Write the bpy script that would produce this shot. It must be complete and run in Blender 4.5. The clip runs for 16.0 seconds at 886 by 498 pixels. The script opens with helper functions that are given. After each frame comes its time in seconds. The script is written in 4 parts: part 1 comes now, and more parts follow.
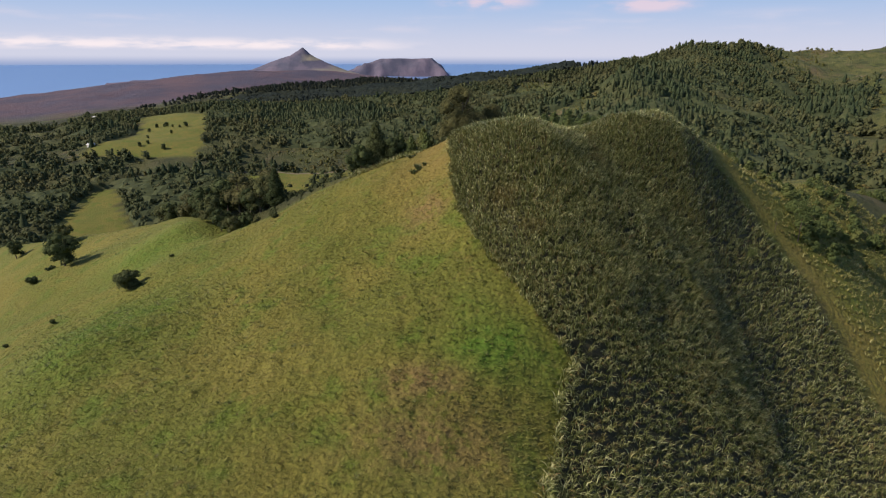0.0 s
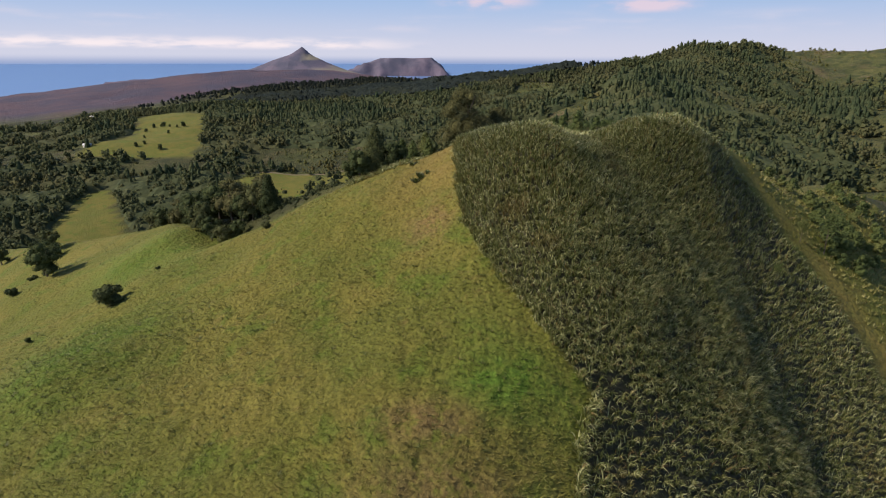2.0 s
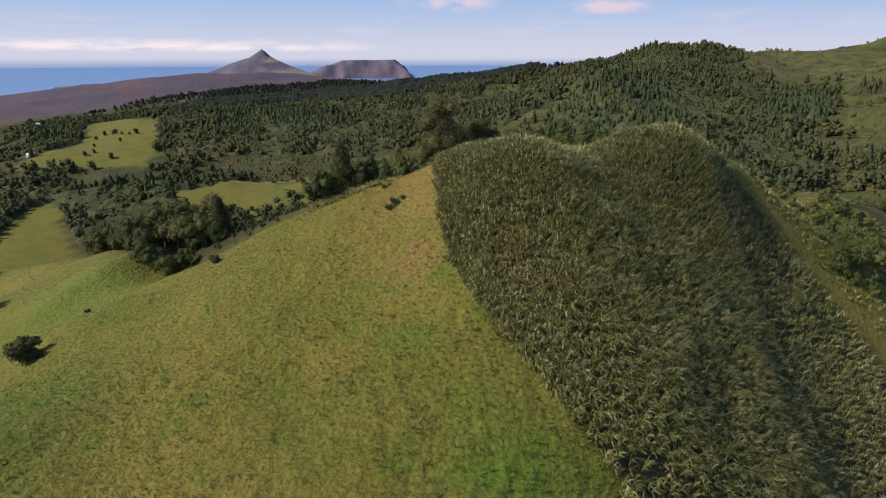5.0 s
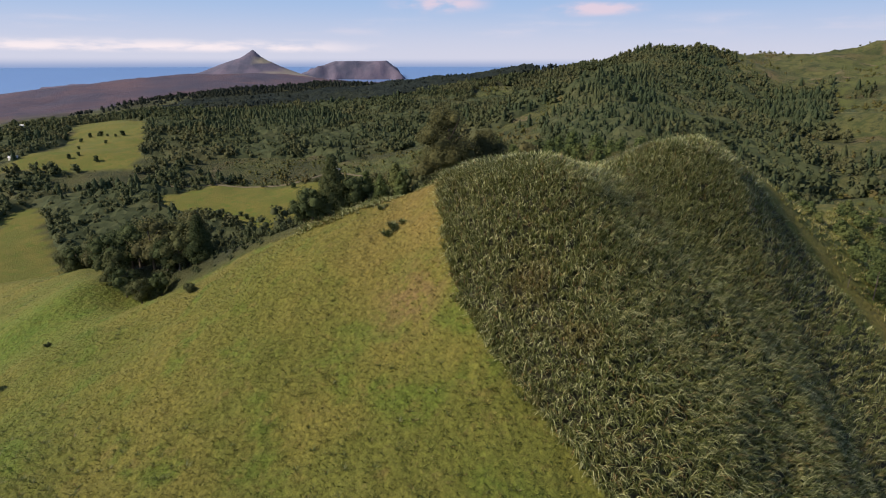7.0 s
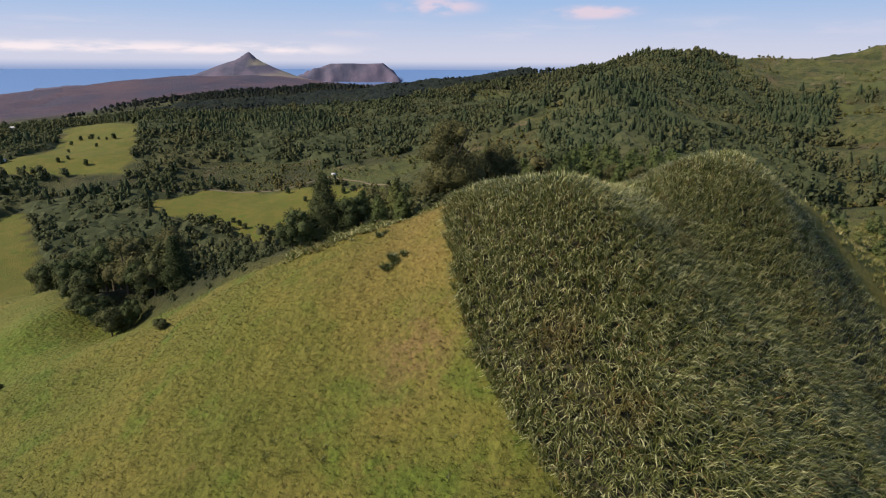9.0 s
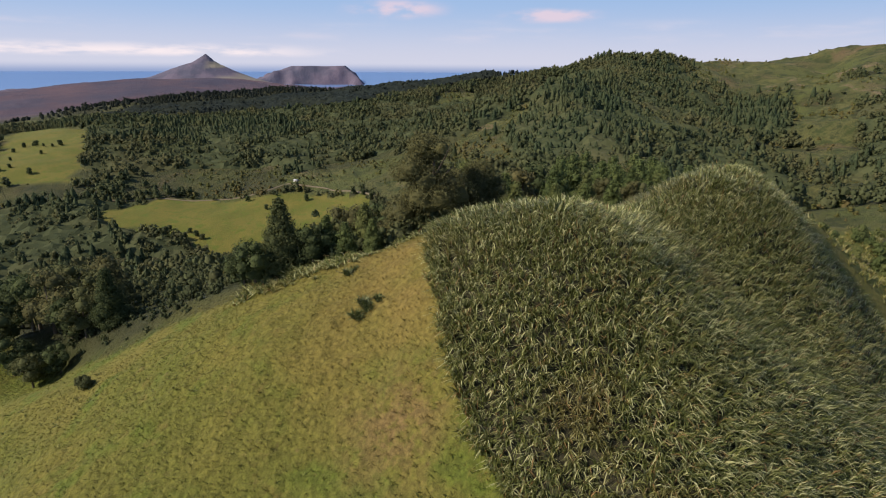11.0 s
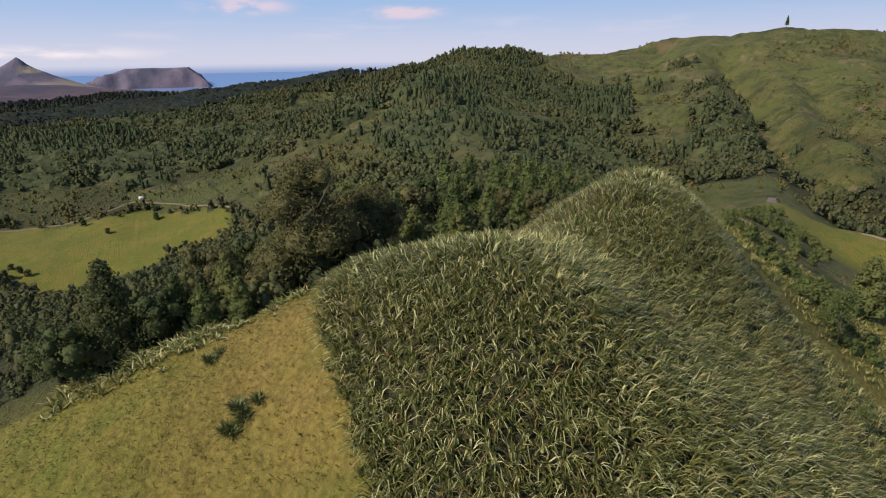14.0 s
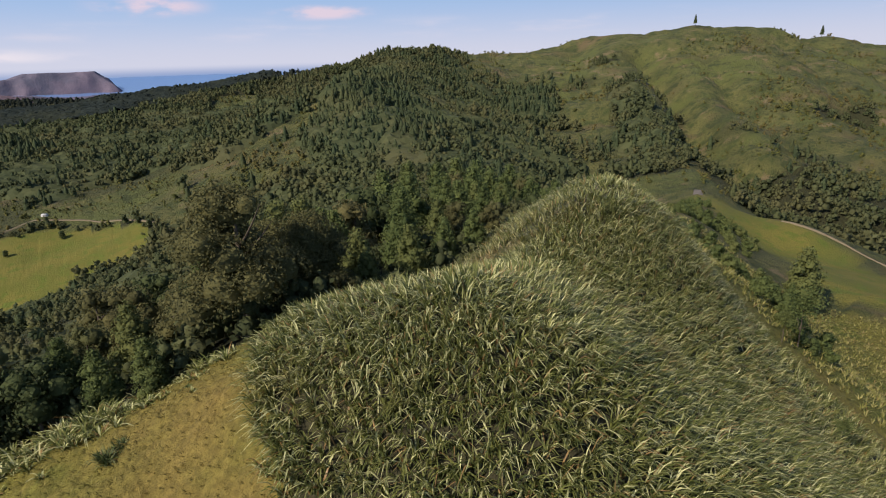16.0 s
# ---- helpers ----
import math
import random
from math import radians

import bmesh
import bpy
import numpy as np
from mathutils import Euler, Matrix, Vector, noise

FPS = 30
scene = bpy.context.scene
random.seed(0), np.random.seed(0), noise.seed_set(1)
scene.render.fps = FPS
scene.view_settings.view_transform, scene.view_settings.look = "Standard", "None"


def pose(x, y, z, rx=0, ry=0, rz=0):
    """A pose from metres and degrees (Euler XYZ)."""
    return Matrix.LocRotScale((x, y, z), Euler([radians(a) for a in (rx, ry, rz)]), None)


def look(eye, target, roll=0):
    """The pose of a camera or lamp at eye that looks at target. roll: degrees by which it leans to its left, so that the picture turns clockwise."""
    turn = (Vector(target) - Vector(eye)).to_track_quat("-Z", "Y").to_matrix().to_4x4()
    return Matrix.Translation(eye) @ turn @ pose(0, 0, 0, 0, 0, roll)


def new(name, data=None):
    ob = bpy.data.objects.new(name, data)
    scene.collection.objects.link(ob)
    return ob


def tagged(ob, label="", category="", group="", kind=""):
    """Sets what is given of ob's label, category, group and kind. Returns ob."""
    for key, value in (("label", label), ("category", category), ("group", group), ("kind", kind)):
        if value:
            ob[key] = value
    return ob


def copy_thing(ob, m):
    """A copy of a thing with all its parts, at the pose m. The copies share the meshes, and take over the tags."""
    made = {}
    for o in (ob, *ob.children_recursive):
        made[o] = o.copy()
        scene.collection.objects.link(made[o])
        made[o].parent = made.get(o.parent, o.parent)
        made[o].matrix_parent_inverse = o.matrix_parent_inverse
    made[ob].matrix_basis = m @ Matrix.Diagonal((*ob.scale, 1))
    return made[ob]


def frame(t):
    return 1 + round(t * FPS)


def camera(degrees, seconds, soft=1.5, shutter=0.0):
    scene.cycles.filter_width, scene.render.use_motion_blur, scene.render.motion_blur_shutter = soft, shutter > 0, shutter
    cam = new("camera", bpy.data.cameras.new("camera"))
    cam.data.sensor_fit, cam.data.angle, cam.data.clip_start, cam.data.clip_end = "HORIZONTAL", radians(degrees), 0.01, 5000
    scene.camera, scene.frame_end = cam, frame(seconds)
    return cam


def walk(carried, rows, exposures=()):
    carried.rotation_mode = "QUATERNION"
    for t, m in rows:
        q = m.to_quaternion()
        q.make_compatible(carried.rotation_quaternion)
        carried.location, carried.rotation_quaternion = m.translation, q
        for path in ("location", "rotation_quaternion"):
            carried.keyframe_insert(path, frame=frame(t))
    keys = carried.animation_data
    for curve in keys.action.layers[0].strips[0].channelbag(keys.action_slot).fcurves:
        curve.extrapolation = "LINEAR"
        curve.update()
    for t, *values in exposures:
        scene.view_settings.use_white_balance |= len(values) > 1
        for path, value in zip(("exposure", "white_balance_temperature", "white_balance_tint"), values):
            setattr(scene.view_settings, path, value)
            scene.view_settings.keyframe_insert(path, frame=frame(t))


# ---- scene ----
cam = camera(76.0, 16.0, soft=1.1)
PATH = [
    (0, (0.092, 0.829, 199.798), (0.097, 2.724, 199.158), 0.1),
    (0.5, (-0.191, 3.192, 199.806), (-0.187, 5.087, 199.165), 0.2),
    (1, (-0.451, 5.621, 199.832), (-0.448, 7.515, 199.189), 0.2),
    (1.5, (-0.668, 8.196, 199.85), (-0.667, 10.091, 199.209), 0.1),
    (2, (-0.902, 10.836, 199.879), (-0.895, 12.73, 199.238), 0.2),
    (2.5, (-1.189, 13.621, 199.909), (-1.177, 15.516, 199.269), 0.1),
    (3, (-1.53, 16.699, 199.999), (-1.501, 18.594, 199.359), 0.1),
    (3.5, (-1.905, 19.876, 200.109), (-1.822, 21.77, 199.472), 0.1),
    (4, (-2.302, 23.018, 200.227), (-2.202, 24.911, 199.59), 0.1),
    (4.2, (-2.438, 24.301, 200.262), (-2.333, 26.194, 199.626), -0.0),
    (6.3, (-4.146, 38.107, 201.283), (-4.001, 39.998, 200.646), 0.1),
    (6.5, (-4.249, 39.476, 201.319), (-4.1, 41.367, 200.685), 0.1),
    (7, (-4.343, 42.965, 201.462), (-4.194, 44.857, 200.829), 0.1),
    (7.5, (-4.457, 46.56, 201.597), (-4.305, 48.452, 200.967), 0.1),
    (8, (-4.619, 49.992, 201.744), (-4.464, 51.884, 201.114), 0.1),
    (8.5, (-4.807, 53.364, 201.857), (-4.65, 55.256, 201.229), 0.1),
    (8.7, (-4.883, 54.741, 201.878), (-4.725, 56.634, 201.252), 0.2),
    (10.8, (-5.598, 69.505, 202.375), (-5.34, 71.39, 201.757), 0.7),
    (11, (-5.631, 70.826, 202.4), (-5.348, 72.707, 201.784), 0.4),
    (11.5, (-5.757, 73.978, 202.473), (-5.407, 75.847, 201.854), 0.3),
    (12, (-5.763, 77.311, 202.55), (-5.336, 79.164, 201.928), 0.1),
    (12.5, (-5.661, 80.443, 202.633), (-5.149, 82.273, 202.011), -0.2),
    (13, (-5.494, 83.295, 202.718), (-4.906, 85.103, 202.094), -0.5),
    (13.5, (-5.206, 86.013, 202.874), (-4.555, 87.798, 202.248), -0.7),
    (14, (-4.839, 88.856, 203.032), (-4.129, 90.618, 202.405), -0.9),
    (14.5, (-4.364, 91.561, 203.149), (-3.61, 93.303, 202.52), -1.0),
    (15, (-3.789, 94.341, 203.236), (-2.991, 96.064, 202.607), -1.2),
    (15.5, (-3.162, 97.141, 203.243), (-2.307, 98.836, 202.614), -1.4),
    (16, (-2.507, 99.708, 203.195), (-1.588, 101.368, 202.563), -1.6),
]
walk(cam, [(t, look(eye, target, roll)) for t, eye, target, roll in PATH], [(0, 0.09, 6500, 14.0), (16, 0.09, 6500, 14.0)])


# ---- world, sun, exposure ----
SUN_AZ, SUN_EL = radians(-102), radians(38.5)   # azimuth from +y towards +x, elevation
sun_way = Vector((math.sin(SUN_AZ) * math.cos(SUN_EL), math.cos(SUN_AZ) * math.cos(SUN_EL), math.sin(SUN_EL)))

world = bpy.data.worlds.new("world")
scene.world = world
world.use_nodes = True


def make_world(tree):
    n, l = tree.nodes, tree.links
    n.clear()
    sky = n.new("ShaderNodeTexSky")
    sky.sky_type, sky.sun_disc = "NISHITA", False
    sky.sun_elevation, sky.sun_rotation = SUN_EL, SUN_AZ
    sky.altitude, sky.air_density, sky.dust_density, sky.ozone_density = 300, 1.0, 0.4, 2.5
    out, back = n.new("ShaderNodeOutputWorld"), n.new("ShaderNodeBackground")
    back.inputs["Strength"].default_value = 0.13
    co, sep = n.new("ShaderNodeTexCoord"), n.new("ShaderNodeSeparateXYZ")
    l.new(co.outputs["Generated"], sep.inputs[0])
    # pale lavender haze low over the sea, clear blue above it
    def span(value, lo, hi):
        r = n.new("ShaderNodeMapRange")
        r.interpolation_type = "SMOOTHSTEP"
        r.inputs[1].default_value, r.inputs[2].default_value = lo, hi
        l.new(value, r.inputs[0])
        return r.outputs[0]

    def times(a, b):
        m = n.new("ShaderNodeMath")
        m.operation = "MULTIPLY"
        for slot, v in enumerate((a, b)):
            if isinstance(v, float):
                m.inputs[slot].default_value = v
            else:
                l.new(v, m.inputs[slot])
        return m.outputs[0]

    def blend(factor, a, b):
        m = n.new("ShaderNodeMix")
        m.data_type = "RGBA"
        for slot, v in ((0, factor), (6, a), (7, b)):
            if isinstance(v, tuple):
                m.inputs[slot].default_value = (*v, 1)
            else:
                l.new(v, m.inputs[slot])
        return m.outputs[2]

    def cloud(scale, stretch, lo, hi):
        squash = n.new("ShaderNodeMapping")
        squash.inputs["Scale"].default_value = (scale, scale, scale * stretch)
        l.new(co.outputs["Generated"], squash.inputs[0])
        tex = n.new("ShaderNodeTexNoise")
        tex.inputs["Scale"].default_value, tex.inputs["Detail"].default_value = 1.0, 6
        l.new(squash.outputs[0], tex.inputs["Vector"])
        return span(tex.outputs[0], lo, hi)

    up = sep.outputs["Z"]
    low = blend(span(up, 0.0, 0.11), (4.55, 4.75, 5.6), (2.45, 3.72, 5.6))
    low = blend(span(up, 0.004, -0.013), low, (2.0, 2.7, 4.35))   # the last strip of sea fades into the haze
    air = blend(span(up, 0.10, 0.35), low, sky.outputs[0])
    # a long low bank far out over the sea, and two small pink puffs higher up
    bank = times(times(span(up, 0.008, 0.017), span(up, 0.034, 0.018)), cloud(16.0, 5.0, 0.34, 0.62))
    bank = times(bank, span(sep.outputs["X"], 0.02, -0.22))
    air = blend(times(bank, 0.9), air, (7.0, 6.3, 6.3))
    wisps = times(times(span(up, 0.030, 0.045), span(up, 0.075, 0.055)), cloud(7.0, 6.0, 0.50, 0.75))
    air = blend(times(wisps, 0.35), air, (5.6, 5.2, 5.7))
    east = sep.outputs["X"]
    for lo, mid, hi, z0, z1 in ((-0.05, 0.07, 0.19, 0.064, 0.108), (0.20, 0.315, 0.43, 0.060, 0.094)):
        puff = times(times(span(east, lo, mid), span(east, hi, mid)), times(span(up, z0, (z0 + z1) / 2), span(up, z1, (z0 + z1) / 2)))
        puff = times(puff, cloud(14.0, 3.0, 0.30, 0.62))
        air = blend(times(span(puff, 0.03, 0.8), 0.8), air, (5.9, 4.8, 5.3))
    l.new(air, back.inputs[0])
    l.new(back.outputs[0], out.inputs[0])


make_world(world.node_tree)
sun = new("sun", bpy.data.lights.new("sun", "SUN"))
sun.data.energy, sun.data.angle, sun.data.color = 5.0, radians(0.53), (1.0, 0.90, 0.73)
sun.matrix_world = look(sun_way * 1000, (0, 0, 0))

# ---- materials ----


class Nodes:
    """A small builder for node materials."""

    def __init__(self, name, roughness=0.8):
        self.mat = bpy.data.materials.new(name)
        self.mat.use_nodes = True
        self.tree = self.mat.node_tree
        self.bsdf = self.tree.nodes["Principled BSDF"]
        self.bsdf.inputs["Roughness"].default_value = roughness
        self.bsdf.inputs["Specular IOR Level"].default_value = 0.25
        self.co = self.add("ShaderNodeTexCoord").outputs["Object"]

    def add(self, kind):
        return self.tree.nodes.new(kind)

    def link(self, a, b):
        self.tree.links.new(a, b)

    def noise(self, scale, detail=4, rough=0.55):
        t = self.add("ShaderNodeTexNoise")
        t.inputs["Scale"].default_value, t.inputs["Detail"].default_value, t.inputs["Roughness"].default_value = scale, detail, rough
        self.link(self.co, t.inputs["Vector"])
        return t.outputs[0]

    def hummocks(self, scale):
        t = self.add("ShaderNodeTexVoronoi")
        t.feature = "SMOOTH_F1"
        t.inputs["Scale"].default_value, t.inputs["Smoothness"].default_value = scale, 0.4
        self.link(self.co, t.inputs["Vector"])
        return self.spread(t.outputs["Distance"], 1.0, 0.0)

    def ramp(self, value, lo, hi):
        r = self.add("ShaderNodeMapRange")
        r.interpolation_type = "SMOOTHSTEP"
        r.inputs[1].default_value, r.inputs[2].default_value = lo, hi
        self.link(value, r.inputs[0])
        return r.outputs[0]

    def mix(self, factor, a, b, how="MIX"):
        m = self.add("ShaderNodeMix")
        m.data_type, m.blend_type = "RGBA", how
        for slot, v in ((0, factor), (6, a), (7, b)):
            if isinstance(v, (int, float)):
                m.inputs[slot].default_value = v
            elif isinstance(v, tuple):
                m.inputs[slot].default_value = (*v, 1)
            else:
                self.link(v, m.inputs[slot])
        return m.outputs[2]

    def times(self, a, b):
        m = self.add("ShaderNodeMath")
        m.operation = "MULTIPLY"
        self.link(a, m.inputs[0])
        self.link(b, m.inputs[1])
        return m.outputs[0]

    def spread(self, value, lo, hi):
        r = self.add("ShaderNodeMapRange")
        r.inputs[3].default_value, r.inputs[4].default_value = lo, hi
        self.link(value, r.inputs[0])
        return r.outputs[0]

    def attribute(self, name):
        a = self.add("ShaderNodeAttribute")
        a.attribute_name = name
        return a.outputs["Fac"]

    def island(self):
        return self.add("ShaderNodeNewGeometry").outputs["Random Per Island"]

    def chosen(self):
        return self.add("ShaderNodeObjectInfo").outputs["Random"]

    def colour(self, value):
        if isinstance(value, tuple):
            self.bsdf.inputs["Base Color"].default_value = (*value, 1)
        else:
            self.link(value, self.bsdf.inputs["Base Color"])
        return self

    def bump(self, height, strength, distance):
        b = self.add("ShaderNodeBump")
        b.inputs["Strength"].default_value = strength
        if isinstance(distance, (int, float)):
            b.inputs["Distance"].default_value = distance
        else:
            self.link(distance, b.inputs["Distance"])
        self.link(height, b.inputs["Height"])
        self.link(b.outputs[0], self.bsdf.inputs["Normal"])
        return self

    def see_through(self, amount, colour):
        """Thin leaves let some light through."""
        t, m = self.add("ShaderNodeBsdfTranslucent"), self.add("ShaderNodeMixShader")
        if isinstance(colour, tuple):
            t.inputs[0].default_value = (*colour, 1)
        else:
            self.link(colour, t.inputs[0])
        m.inputs[0].default_value = amount
        self.link(self.bsdf.outputs[0], m.inputs[1])
        self.link(t.outputs[0], m.inputs[2])
        self.link(m.outputs[0], self.tree.nodes["Material Output"].inputs[0])
        return self


def turf(m):
    """Hill pasture: vivid and yellowed grass in broad patches, straw and russet where it is rank."""
    c = m.mix(m.ramp(m.noise(0.045, 4), 0.40, 0.62), (0.146, 0.150, 0.025), (0.190, 0.168, 0.032))
    c = m.mix(m.ramp(m.noise(0.13, 5), 0.50, 0.68), c, (0.120, 0.153, 0.020))
    c = m.mix(m.ramp(m.noise(0.33, 5, 0.65), 0.54, 0.80), c, (0.205, 0.160, 0.040))
    c = m.mix(m.ramp(m.noise(1.1, 5, 0.65), 0.56, 0.82), c, (0.20, 0.155, 0.048))
    c = m.mix(m.attribute("dry"), c, m.mix(m.noise(0.5, 5, 0.7), (0.285, 0.182, 0.054), (0.195, 0.150, 0.038)))
    c = m.mix(m.attribute("lush"), c, m.mix(m.ramp(m.noise(0.5, 4, 0.6), 0.4, 0.65), (0.104, 0.182, 0.019), (0.132, 0.170, 0.022)))
    c = m.mix(m.times(m.attribute("rust"), m.ramp(m.noise(0.45, 5, 0.7), 0.36, 0.56)), c, (0.222, 0.145, 0.055))
    return c


def ground_material():
    m = Nodes("ground", 0.95)
    c = turf(m)
    c = m.mix(m.ramp(m.noise(1.7, 6, 0.7), 0.35, 0.70), m.mix(0.85, c, (0.5, 0.5, 0.5), "MULTIPLY"), c)
    # floor colour much darker than the open ground around the woods
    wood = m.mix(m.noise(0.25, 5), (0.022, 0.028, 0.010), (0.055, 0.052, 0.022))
    scrub = m.mix(m.ramp(m.noise(0.06, 7, 0.7), 0.38, 0.62), (0.052, 0.066, 0.020), (0.140, 0.132, 0.044))
    scrub = m.mix(m.ramp(m.noise(0.018, 5), 0.5, 0.68), scrub, (0.135, 0.098, 0.050))
    scrub = m.mix(m.ramp(m.noise(0.009, 6, 0.65), 0.50, 0.62), scrub, (0.098, 0.110, 0.031))
    scrub = m.mix(m.ramp(m.noise(0.030, 8, 0.78), 0.51, 0.60), scrub, (0.046, 0.056, 0.020))
    scrub = m.mix(m.ramp(m.noise(0.021, 7, 0.7), 0.56, 0.66), scrub, (0.175, 0.135, 0.070))
    c = m.mix(m.attribute("scrub"), c, scrub)
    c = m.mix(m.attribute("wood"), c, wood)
    # the heath's own purple-brown, with violet distance haze put into the colour
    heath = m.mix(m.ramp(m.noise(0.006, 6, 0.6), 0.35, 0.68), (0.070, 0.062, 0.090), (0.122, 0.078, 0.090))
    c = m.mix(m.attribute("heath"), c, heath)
    c = m.mix(m.attribute("litter"), c, (0.050, 0.046, 0.024))
    m.colour(c)
    tufts = m.mix(0.45, m.mix(0.5, m.hummocks(1.15), m.hummocks(0.55)), m.noise(1.3, 6, 0.7))
    m.bump(m.mix(m.attribute("scrub"), tufts, m.noise(0.10, 8, 0.75)), 1.0, m.spread(m.attribute("scrub"), 0.85, 6.0))
    return m.mat


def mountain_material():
    m = Nodes("hazed_mountain_rock", 0.95)
    # distance haze and cloud shade are put into the rock's blue-violet
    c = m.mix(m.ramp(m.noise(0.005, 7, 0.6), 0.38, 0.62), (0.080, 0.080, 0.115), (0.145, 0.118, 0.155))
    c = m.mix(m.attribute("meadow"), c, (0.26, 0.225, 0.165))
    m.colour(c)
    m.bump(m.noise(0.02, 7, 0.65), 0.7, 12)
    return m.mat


def sea_material():
    m = Nodes("sea_water", 0.28)
    c = m.mix(m.noise(0.0012, 4), (0.105, 0.190, 0.40), (0.13, 0.23, 0.45))
    m.colour(c)
    m.bsdf.inputs["Specular IOR Level"].default_value = 0.4
    m.bump(m.noise(0.05, 5, 0.6), 0.25, 2)
    return m.mat


def reed_material(name, deep, mid, pale, dead):
    m = Nodes(name, 0.42)
    m.bsdf.inputs["Specular IOR Level"].default_value = 0.22
    r = m.island()
    c = m.mix(m.ramp(r, 0.0, 0.5), deep, mid)
    c = m.mix(m.ramp(r, 0.58, 0.94), c, pale)
    c = m.mix(m.ramp(r, 0.94, 0.96), c, dead)
    c = m.mix(m.ramp(m.noise(0.12, 4), 0.54, 0.76), c, m.mix(0.3, c, dead))
    c = m.mix(m.times(m.attribute("sere"), m.ramp(r, 0.25, 0.6)), c, (0.34, 0.215, 0.105))
    m.colour(c)
    return m.see_through(0.22, c).mat


def foliage_material(name, dark, light, warm, tone=None):
    """Leaves; tone names the tree's own number, from the object or, in joined woods, from the mesh."""
    m = Nodes(name, 0.75)
    m.bsdf.inputs["Specular IOR Level"].default_value = 0.08
    c = m.mix(m.ramp(m.island(), -0.35, 1.1), dark, light)
    own = m.attribute(tone) if tone else m.chosen()
    c = m.mix(m.ramp(own, 0.55, 1.0), c, m.mix(0.6, c, warm))
    c = m.mix(m.ramp(own, 0.45, 0.0), c, m.mix(0.5, c, dark))
    c = m.mix(m.ramp(m.noise(0.012, 4), 0.46, 0.66), c, m.mix(0.5, c, warm))
    m.colour(c)
    m.bump(m.noise(1.4, 6, 0.75), 0.5, 0.35)
    return m.see_through(0.35, c).mat


def bark_material():
    m = Nodes("bark", 0.9)
    m.colour(m.mix(m.noise(6, 5), (0.06, 0.045, 0.03), (0.16, 0.13, 0.10)))
    m.bump(m.noise(14, 4), 0.5, 0.03)
    return m.mat


M_GROUND, M_HAZED_ROCK, M_SEA, M_BARK = ground_material(), mountain_material(), sea_material(), bark_material()
# deep and pale tones put the stand's shaded gaps and sun glints into colour
M_REED = reed_material("flax_leaf", (0.058, 0.074, 0.020), (0.180, 0.192, 0.054), (0.62, 0.60, 0.30), (0.30, 0.185, 0.075))
M_REED_DARK = reed_material("dark_flax_leaf", (0.030, 0.045, 0.014), (0.075, 0.095, 0.026), (0.24, 0.25, 0.10), (0.17, 0.105, 0.050))
M_PINE = foliage_material("pine_needles", (0.042, 0.062, 0.033), (0.090, 0.114, 0.054), (0.120, 0.126, 0.054), "tone")
M_BUSH = foliage_material("bush_leaves", (0.054, 0.068, 0.033), (0.110, 0.124, 0.055), (0.145, 0.132, 0.060), "tone")
M_SCRUB = foliage_material("scrub_leaves", (0.055, 0.065, 0.020), (0.150, 0.150, 0.045), (0.170, 0.125, 0.055), "tone")
M_LEAF_DARK = foliage_material("dark_leaves", (0.046, 0.061, 0.026), (0.100, 0.122, 0.048), (0.124, 0.120, 0.050))
M_LEAF_GREEN = foliage_material("green_leaves", (0.062, 0.086, 0.030), (0.145, 0.175, 0.060), (0.160, 0.165, 0.058))
M_LEAF_OLIVE = foliage_material("olive_leaves", (0.075, 0.076, 0.034), (0.155, 0.146, 0.060), (0.165, 0.142, 0.060))
M_TUSSOCK = reed_material("tussock_leaf", (0.110, 0.115, 0.030), (0.225, 0.215, 0.060), (0.38, 0.33, 0.13), (0.27, 0.19, 0.08))
M_RUSH = reed_material("rush_leaf", (0.072, 0.088, 0.022), (0.108, 0.124, 0.032), (0.150, 0.150, 0.045), (0.17, 0.105, 0.045))
# cloud shade over the far wood is put into this needle colour
M_CLOUDED_PINE = foliage_material("cloud_shaded_needles", (0.018, 0.025, 0.022), (0.038, 0.047, 0.038), (0.045, 0.050, 0.028), "tone")
M_TUFT = Nodes("grass_blade", 0.7)
tuft_turf, tuft_own = turf(M_TUFT), M_TUFT.island()
tuft_mix = M_TUFT.mix(M_TUFT.ramp(tuft_own, 0.0, 0.55), M_TUFT.mix(0.9, tuft_turf, (0.74, 0.76, 0.70), "MULTIPLY"), tuft_turf)
M_TUFT.colour(M_TUFT.mix(M_TUFT.ramp(tuft_own, 0.55, 1.0), tuft_mix, M_TUFT.mix(0.45, tuft_turf, (0.30, 0.25, 0.085))))
M_TUFT = M_TUFT.mat

